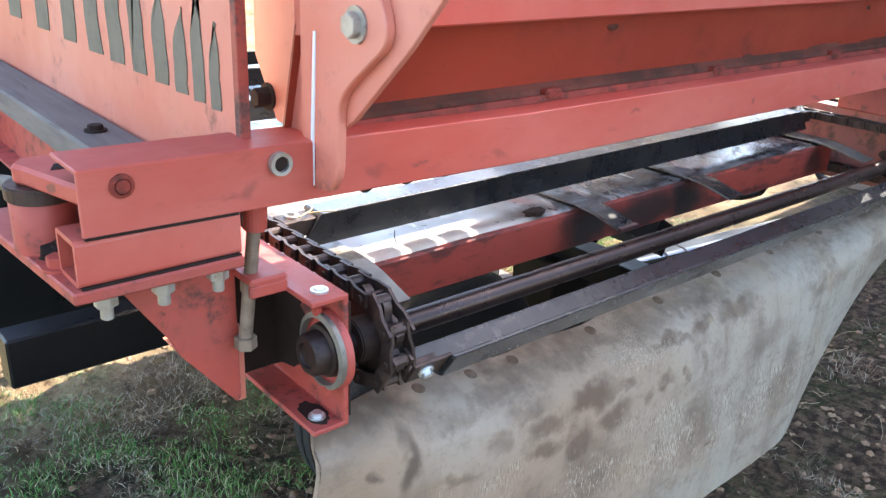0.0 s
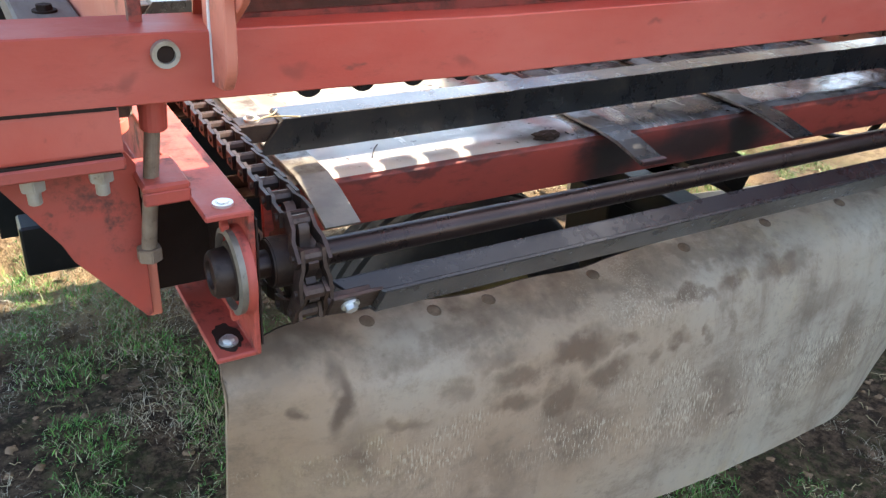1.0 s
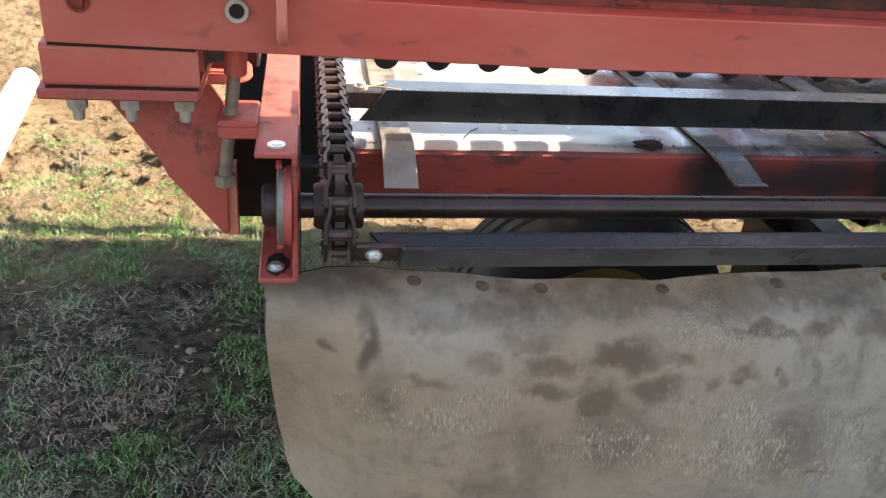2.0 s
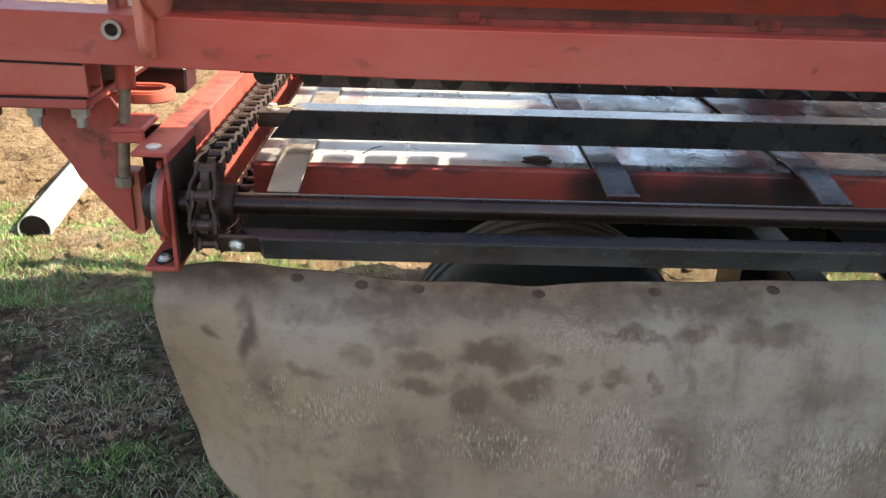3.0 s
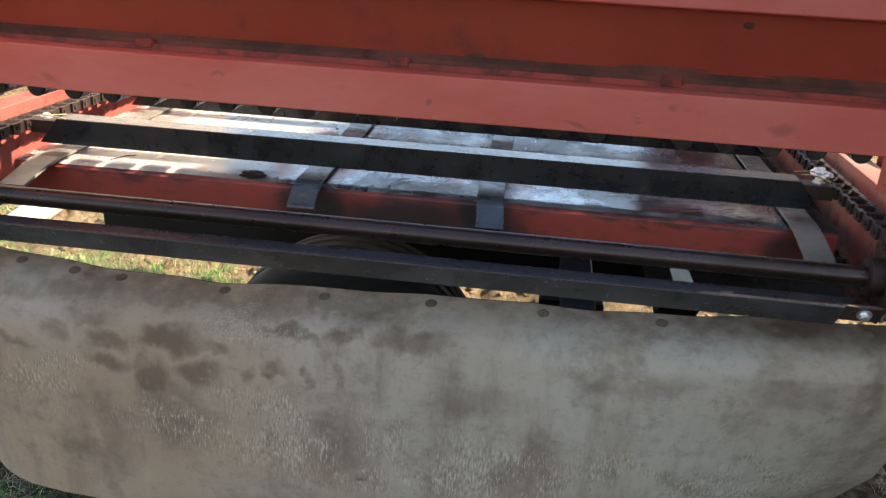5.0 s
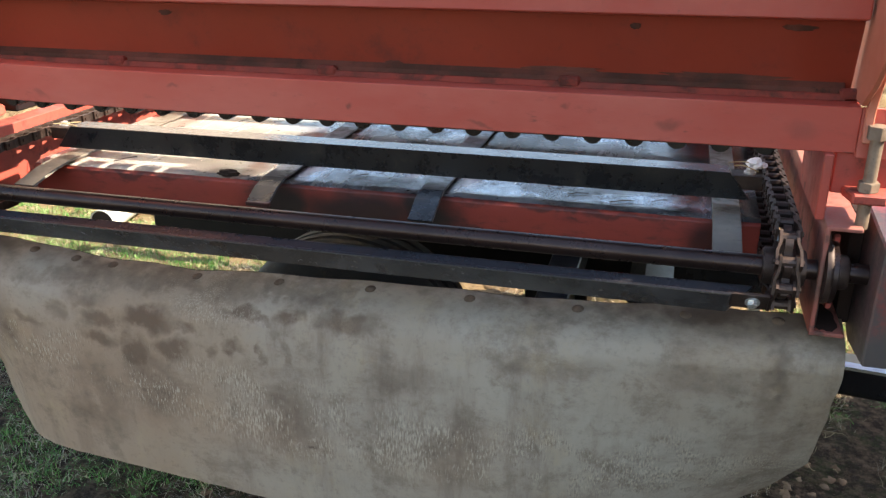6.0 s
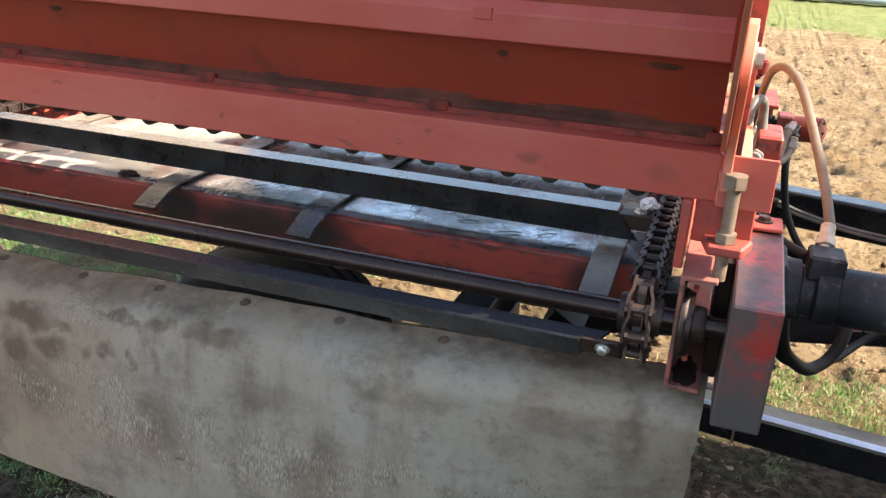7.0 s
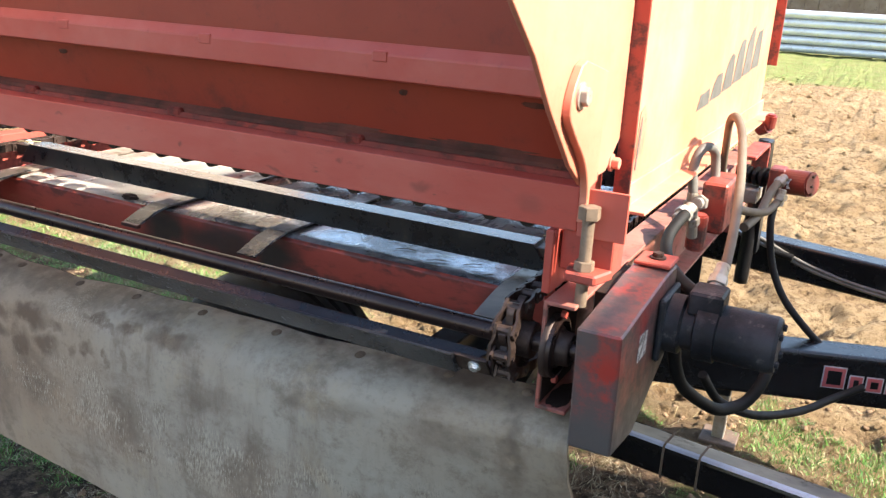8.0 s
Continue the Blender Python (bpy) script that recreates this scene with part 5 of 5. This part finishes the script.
run("tan_hose", [(1.988, 0.240, 1.030), (1.978, 0.34, 1.072), (1.957, 0.48, 1.130), (1.931, 0.60, 1.190), (1.910, 0.67, 1.215), (1.890, 0.72, 1.221), (1.872, 0.78, 1.200), (1.863, 0.83, 1.15), (1.853, 0.90, 1.04)], 0.0088, TANHOSE, "dusty tan hydraulic hose loop")
run("grey_hose", [(1.845, 0.62, 1.060), (1.838, 0.62, 1.11), (1.842, 0.635, 1.146), (1.853, 0.66, 1.158), (1.864, 0.69, 1.145), (1.869, 0.70, 1.11), (1.876, 0.70, 1.045)], 0.0105, GREYHOSE, "scuffed grey hose loop")
run("black_hose", [(1.872, 0.43, 1.062), (1.866, 0.40, 1.052), (1.862, 0.35, 1.032), (1.876, 0.30, 1.008), (1.915, 0.25, 0.990), (1.960, 0.20, 0.985)], 0.0115, HOSE, "black rubber hose")
run("side_hose", [(1.862, 0.60, 1.048), (1.878, 0.70, 1.030), (1.897, 0.80, 1.004), (1.922, 0.98, 0.955), (1.95, 1.08, 0.940), (1.970, 1.15, 0.965)], 0.0105, TANHOSE, "dusty grey hose")
run("side_hose", [(1.968, 1.185, 1.012), (1.955, 1.16, 0.998), (1.943, 1.12, 0.974), (1.934, 1.05, 0.936), (1.915, 0.95, 0.92)], 0.0115, TANHOSE, "dusty grey hose")
run("side_hose", [(1.960, 1.12, 0.945), (1.962, 1.09, 0.90), (1.978, 1.08, 0.82), (2.005, 1.06, 0.76), (2.042, 1.04, 0.712), (2.10, 1.025, 0.66), (2.15, 1.02, 0.62)], 0.0095, HOSE, "black rubber hose")
run("low_hose", [(1.936, 0.165, 0.90), (1.944, 0.175, 0.85), (1.960, 0.205, 0.805), (2.002, 0.27, 0.752), (2.030, 0.315, 0.742), (2.052, 0.345, 0.752), (2.07, 0.37, 0.79), (2.075, 0.42, 0.84)], 0.0115, HOSE, "black rubber hose")
run("low_hose", [(1.950, 0.43, 0.74), (1.975, 0.47, 0.68), (2.003, 0.50, 0.651), (2.055, 0.60, 0.600), (2.13, 0.75, 0.565), (2.195, 0.86, 0.570), (2.25, 0.89, 0.60)], 0.0095, HOSE, "black rubber hose")
for p, w, r, l in (((1.981, 0.195, 0.990), (0.05, 0.6, 0.55), 0.015, 0.065), ((1.877, 0.46, 1.072), (-0.25, -0.55, -0.3), 0.016, 0.05), ((1.877, 0.46, 1.072), (0.05, 0.3, -1.0), 0.014, 0.07), ((1.845, 0.62, 1.010), (0.0, 0.0, 1), 0.016, 0.055),
                   ((1.876, 0.70, 1.000), (0.0, 0.1, 1), 0.016, 0.05), ((1.862, 0.58, 1.050), (0.1, 1, -0.1), 0.015, 0.05), ((1.968, 1.14, 0.945), (0.05, 0.1, 1), 0.015, 0.045), ((1.968, 1.185, 1.017), (-0.3, -0.5, -0.5), 0.014, 0.04), ((1.853, 0.90, 1.02), (0, 0, 1), 0.014, 0.05)):
    wv = Vector(w).normalized()
    part("hose_fitting", put(rod(p, Vector(p) + wv * l, r * 0.8, 14, bev=0.002), hexbolt(Vector(p) + wv * l * 0.35, wv, r * 2.0, 0.016, False)), BOLT, wagon, "dull steel hose fitting")
part("valve_spool", rod((1.885, 0.50, 0.975), (1.885, 0.50, 1.05), 0.020, 16, bev=0.004), BRIGHT, wagon, "worn red valve spool")
part("valve_spool", rod((1.892, 0.82, 0.94), (1.892, 0.82, 1.02), 0.022, 16, bev=0.004), BRIGHT, wagon, "worn red valve spool")
part("flat_brace", prism([(1.50, 0.70), (1.56, 0.70), (1.50, 1.06), (1.44, 1.06)], "x", 1.880, 1.892, 0.001), BLACK, wagon, "slanted black flat bar brace")

# ---- loose things ----
def clump(at, size, seed, material, name, label):
    bm = bmesh.new()
    bmesh.ops.create_icosphere(bm, subdivisions=3, radius=1)
    for v in bm.verts:
        v.co *= 1 + 0.5 * noise.noise(v.co * 1.9 + Vector((seed, 0, 0)))
        v.co.z = max(v.co.z, -0.4)
    bm.transform(Matrix.Translation(at) @ Matrix.Diagonal((*size, 1)))
    return tagged(part(name, bm, material, None), label, "dirt" if name == "mud_clump" else "scrap")


clump((0.630, 0.178, 0.9440), (0.026, 0.012, 0.008), 3, DIRTSHADE, "mud_clump", "small dark mud clump on the steel bed")
clump((1.690, 0.285, 1.012), (0.016, 0.026, 0.010), 8, SHEET, "crumpled_scrap", "pale crumpled scrap of film caught by the chain")


def strand(points, dark=False):
    if dark:
        tagged(part("twig", hose(points, 0.0010, 5, 5), DIRTSHADE, None), "thin dark twig lying on the steel bed", "twig", "twigs on the steel bed")
    else:
        tagged(part("hay_strand", hose(points, 0.0011, 5, 5), STRAW, None), "thin pale hay strand lying on the conveyor", "hay", "hay strands on the conveyor")


strand([(0.185, 0.235, 1.0105), (0.205, 0.228, 1.0125), (0.235, 0.222, 1.0105)])
strand([(0.215, 0.262, 1.0100), (0.200, 0.240, 1.0120), (0.170, 0.225, 1.0112)])
strand([(1.650, 0.270, 1.0105), (1.668, 0.255, 1.0150), (1.690, 0.225, 1.0135)])
strand([(1.640, 0.285, 1.0115), (1.672, 0.280, 1.0160), (1.700, 0.262, 1.0110)])
for x, y, dx, dy in ((0.335, 0.200, 0.030, 0.045), (1.345, 0.225, 0.040, 0.012), (1.430, 0.196, 0.045, 0.020), (1.300, 0.262, 0.028, 0.010), (1.505, 0.215, 0.030, 0.022), (0.900, 0.230, 0.022, 0.018), (1.560, 0.180, 0.018, 0.016)):
    strand([(x, y, 0.9428), (x + dx * 0.5, y + dy * 0.5 + 0.003, 0.9440), (x + dx, y + dy, 0.9428)], True)


def pipe(p0, p1, r, wall, material, name, label, cat, group=""):
    p0, p1 = Vector(p0), Vector(p1)
    L = (p1 - p0).length
    bm = turned([(r - wall, 0.002), (r, 0.0), (r, L), (r - wall, L - 0.002)], 28)
    bm.faces.ensure_lookup_table()
    bmesh.ops.delete(bm, geom=[f for f in bm.faces if len(f.verts) > 4], context="FACES")
    inner = turned([(r - wall, 0.002), (r - wall, L - 0.002)], 28)
    bmesh.ops.delete(inner, geom=[f for f in inner.faces if len(f.verts) > 4], context="FACES")
    put(bm, inner)
    bm.transform(Matrix.Translation(p0) @ (p1 - p0).to_track_quat("Z", "Y").to_matrix().to_4x4())
    return tagged(shaded(part(name, bm, material, None)), label, cat, group)


white_pipe = pipe((-1.085, 1.885, 0.062), (-1.20, 3.05, 0.085), 0.062, 0.005, WHITEPIPE, "white_pipe", "chalky white pipe lying on the turf, its mouth dark inside", "pipe")
# dark disc inside the mouth stands for the shade within the pipe
part("pipe_hole_shade", rod((-1.0858, 1.894, 0.0622), (-1.0878, 1.914, 0.0626), 0.0565, 28), DIRTSHADE, white_pipe, "dark disc standing for the shade inside the pipe")

# unseen board wall on the drawbar side, added to cast shade on the ground
SHADEWALL = worn("grey_brown_shade_wall", (0.15, 0.115, 0.09), (0.21, 0.17, 0.14), (0.07, 0.05, 0.04), rough=(0.7, 0.9), patch=2)
shade_caster = tagged(part("shade_wall", box(4.60, 4.72, -4.0, 1.36, -0.05, 3.40, 0.0), SHADEWALL, None), "unseen board wall added to shade the ground by the drawbars", "wall", kind="structure")

# stacked irrigation pipes far out on the field
for row in range(5):
    for k in range(3):
        pipe((-9.0, 22.6 + 0.22 * k - 0.05 * row, 0.16 + 0.21 * row), (14.0, 22.9 + 0.22 * k - 0.05 * row, 0.16 + 0.21 * row), 0.10, 0.004, ALU, "irrigation_pipe", "pale aluminium irrigation pipe in a stack", "pipe", "stacked irrigation pipes")
fence = new("barn_wall")
fence.location = (3, 34, 0)
tagged(fence, "brown weathered board barn wall beyond the field", "barn")
FBOARD = worn("brown_boards", (0.13, 0.085, 0.06), (0.18, 0.13, 0.10), (0.06, 0.04, 0.03), rough=(0.7, 0.9), patch=2)
part("backing", box(-12, 18, 34.03, 34.08, 0.02, 4.6, 0.0), FBOARD, fence)
for i in range(60):
    b = part("board", box(-12 + 0.5 * i, -12 + 0.5 * i + 0.485, 33.96, 34.0 + 0.02 * (i % 2), 0.02, 4.6, 0.0), FBOARD, fence)


# ---- clods, grass and straw ----
def tuft_field(x, y):
    """How green the turf stands: tufts with bare soil between."""
    d = 0.8 * noise.fractal(Vector((x * 1.3, y * 1.3, 4)), 1.0, 2.0, 3) + 0.9 * noise.noise(Vector((x * 5.2, y * 5.2, 1)))
    limit = 0.16 + max(0, y - 2.1) * 0.8 + (0.20 if 0.4 < x < 1.9 else 0) + (0.40 if y > 1.75 and x > -0.3 else 0) - (0.34 if 0.85 < y < 2.2 and x < 0.5 else 0) - (0.30 if 1.2 < y < 1.9 and 1.95 < x < 2.6 else 0) + (0.45 if x > 1.7 and y < 1.1 else 0) - (0.17 if x < 0.25 and y < 0.85 else 0) - (0.55 if 1.90 < x < 2.42 and 1.48 < y < 1.82 else 0.45 if 1.55 < x <= 1.90 and 1.55 < y < 1.75 else 0)
    return d - limit


def stuff(name, verts, faces, material, label, category):
    me = bpy.data.meshes.new(name)
    me.from_pydata(verts, [], faces)
    me.materials.append(material)
    if category == "soil":
        me.polygons.foreach_set("use_smooth", [True] * len(faces))
    tagged(new(name, me), label, category, kind="stuff")


def grow():
    rnd = random.Random(7)
    verts, faces = [], []

    def blade(x, y, h, w, lean):
        a = rnd.random() * 2 * math.pi
        dx, dy = math.cos(a) * w, math.sin(a) * w
        b = rnd.random() * 2 * math.pi
        lx, ly = math.cos(b) * lean, math.sin(b) * lean
        z = ground_height(x, y) - 0.003
        n = len(verts)
        verts.extend(((x - dx, y - dy, z), (x + dx, y + dy, z), (x + lx * 0.4 + dx * 0.7, y + ly * 0.4 + dy * 0.7, z + h * 0.6), (x + lx * 0.4 - dx * 0.7, y + ly * 0.4 - dy * 0.7, z + h * 0.6), (x + lx, y + ly, z + h)))
        faces.append((n, n + 1, n + 2, n + 3))
        faces.append((n + 3, n + 2, n + 4))
    for _ in range(56000):
        x, y = rnd.uniform(-3.0, 3.4), rnd.uniform(-0.5, 3.4)
        d = tuft_field(x, y)
        if d < 0:
            continue
        lush = min(1.0, d * 1.7)
        for _ in range(rnd.randint(5, 11)):
            blade(x + rnd.gauss(0, 0.018), y + rnd.gauss(0, 0.018), rnd.uniform(0.006, 0.014 + 0.026 * lush), rnd.uniform(0.0007, 0.0017), rnd.uniform(0.006, 0.030))
    stuff("grass", verts, faces, GRASS, "short green turf in patchy tufts", "grass")

    # pale dead grass between the tufts
    verts, faces = [], []
    for _ in range(44000):
        x, y = rnd.uniform(-2.4, 3.2), rnd.uniform(-0.6, 2.3)
        d = noise.fractal(Vector((x * 3.1, y * 3.1, 9)), 1.0, 2.0, 3)
        if d < 0.04 + 0.5 * max(0, y - (1.9 if x < 0.4 else 1.1)) + (0.3 if x > 1.7 else 0):
            continue
        tall = min(1.0, 2 * d)
        for _ in range(rnd.randint(2, 6)):
            blade(x + rnd.gauss(0, 0.024), y + rnd.gauss(0, 0.024), rnd.uniform(0.004, 0.014 + 0.022 * tall), rnd.uniform(0.0006, 0.0013), rnd.uniform(0.012, 0.05))
    stuff("dead_grass", verts, faces, DEADGRASS, "pale matted dead grass on bare soil", "grass")

    # straw bits lying flat, a few of them long and bent
    verts, faces = [], []
    for k in range(2600):
        x, y = rnd.uniform(-2.8, 3.4), rnd.uniform(-0.5, 2.8)
        a, L = rnd.random() * math.pi * 2, rnd.uniform(0.015, 0.06) if k % 16 else rnd.uniform(0.08, 0.22)
        bend, w = rnd.uniform(-1.2, 1.2), rnd.uniform(0.0004, 0.0009)
        m = 4
        px, py = x, y
        for j in range(m + 1):
            z = ground_height(px, py) + 0.008 + 0.012 * rnd.random()
            nx, ny = -math.sin(a) * w, math.cos(a) * w
            n = len(verts)
            verts.extend(((px - nx, py - ny, z), (px + nx, py + ny, z + 0.001)))
            if j:
                faces.append((n - 2, n - 1, n + 1, n))
            a += bend / m
            px, py = px + math.cos(a) * L / m, py + math.sin(a) * L / m
    stuff("straw_litter", verts, faces, STRAW, "scattered dry straw on the ground", "straw")


grow()


def clods():
    rnd = random.Random(21)
    base = []
    for s in range(5):
        bm = bmesh.new()
        bmesh.ops.create_icosphere(bm, subdivisions=2, radius=1)
        for v in bm.verts:
            v.co *= 1 + 0.75 * noise.noise(v.co * 1.6 + Vector((s * 7, 0, 0)))
        bm.verts.ensure_lookup_table()
        base.append(([v.co.copy() for v in bm.verts], [[v.index for v in f.verts] for f in bm.faces]))
        bm.free()

    def scatter(count, place, size, sink):
        verts, faces = [], []
        for _ in range(count):
            spot = place()
            if spot is None:
                continue
            x, y = spot
            r = size(y)
            vs, fs = base[rnd.randrange(5)]
            rot = Euler((rnd.random() * 6, rnd.random() * 6, rnd.random() * 6)).to_matrix()
            flat = Matrix.Diagonal((1, 1, 0.62))
            o = Vector((x, y, ground_height(x, y) - r * sink))
            n = len(verts)
            verts.extend(o + flat @ rot @ (c * r) for c in vs)
            faces.extend([n + i for i in f] for f in fs)
        return verts, faces

    def far_spot():
        y = 0.6 + 15 * rnd.random() ** 1.8
        x = rnd.uniform(-4.5 - y * 0.4, 4.5 + y * 0.3)
        return (x, y) if y > 2.0 else None

    def near_spot():
        x, y = rnd.uniform(-2.4, 3.2), rnd.uniform(-0.5, 2.2)
        return (x, y) if tuft_field(x, y) < 0.05 and noise.noise(Vector((x * 3, y * 3, 7))) > (0.15 if x < 0.3 else -0.15) else None
    v, f = scatter(11000, far_spot, lambda y: (0.003 + 0.017 * rnd.random() ** 3) * (1 + 0.09 * y), 0.45)
    stuff("soil_clods", v, f, SOIL, "dry brown soil clods over the tilled field", "soil")

    def rim_spot():
        x, y = rnd.uniform(-3.0, 3.0), rnd.uniform(1.25, 2.7)
        return (x, y) if tuft_field(x, y) < 0.12 and noise.noise(Vector((x * 2.2, y * 2.2, 3))) > -0.25 else None
    v, f = scatter(6500, rim_spot, lambda y: 0.003 + 0.026 * rnd.random() ** 3, 0.35)
    stuff("turned_clods", v, f, SOIL, "rough lumps of turned soil at the edge of the turf", "soil")
    v, f = scatter(11000, near_spot, lambda y: 0.002 + 0.013 * rnd.random() ** 3, 0.2)
    stuff("shaded_clods", v, f, SHADECLOD, "crumbs of soil between the grass tufts, coloured dark for shade", "soil")


clods()
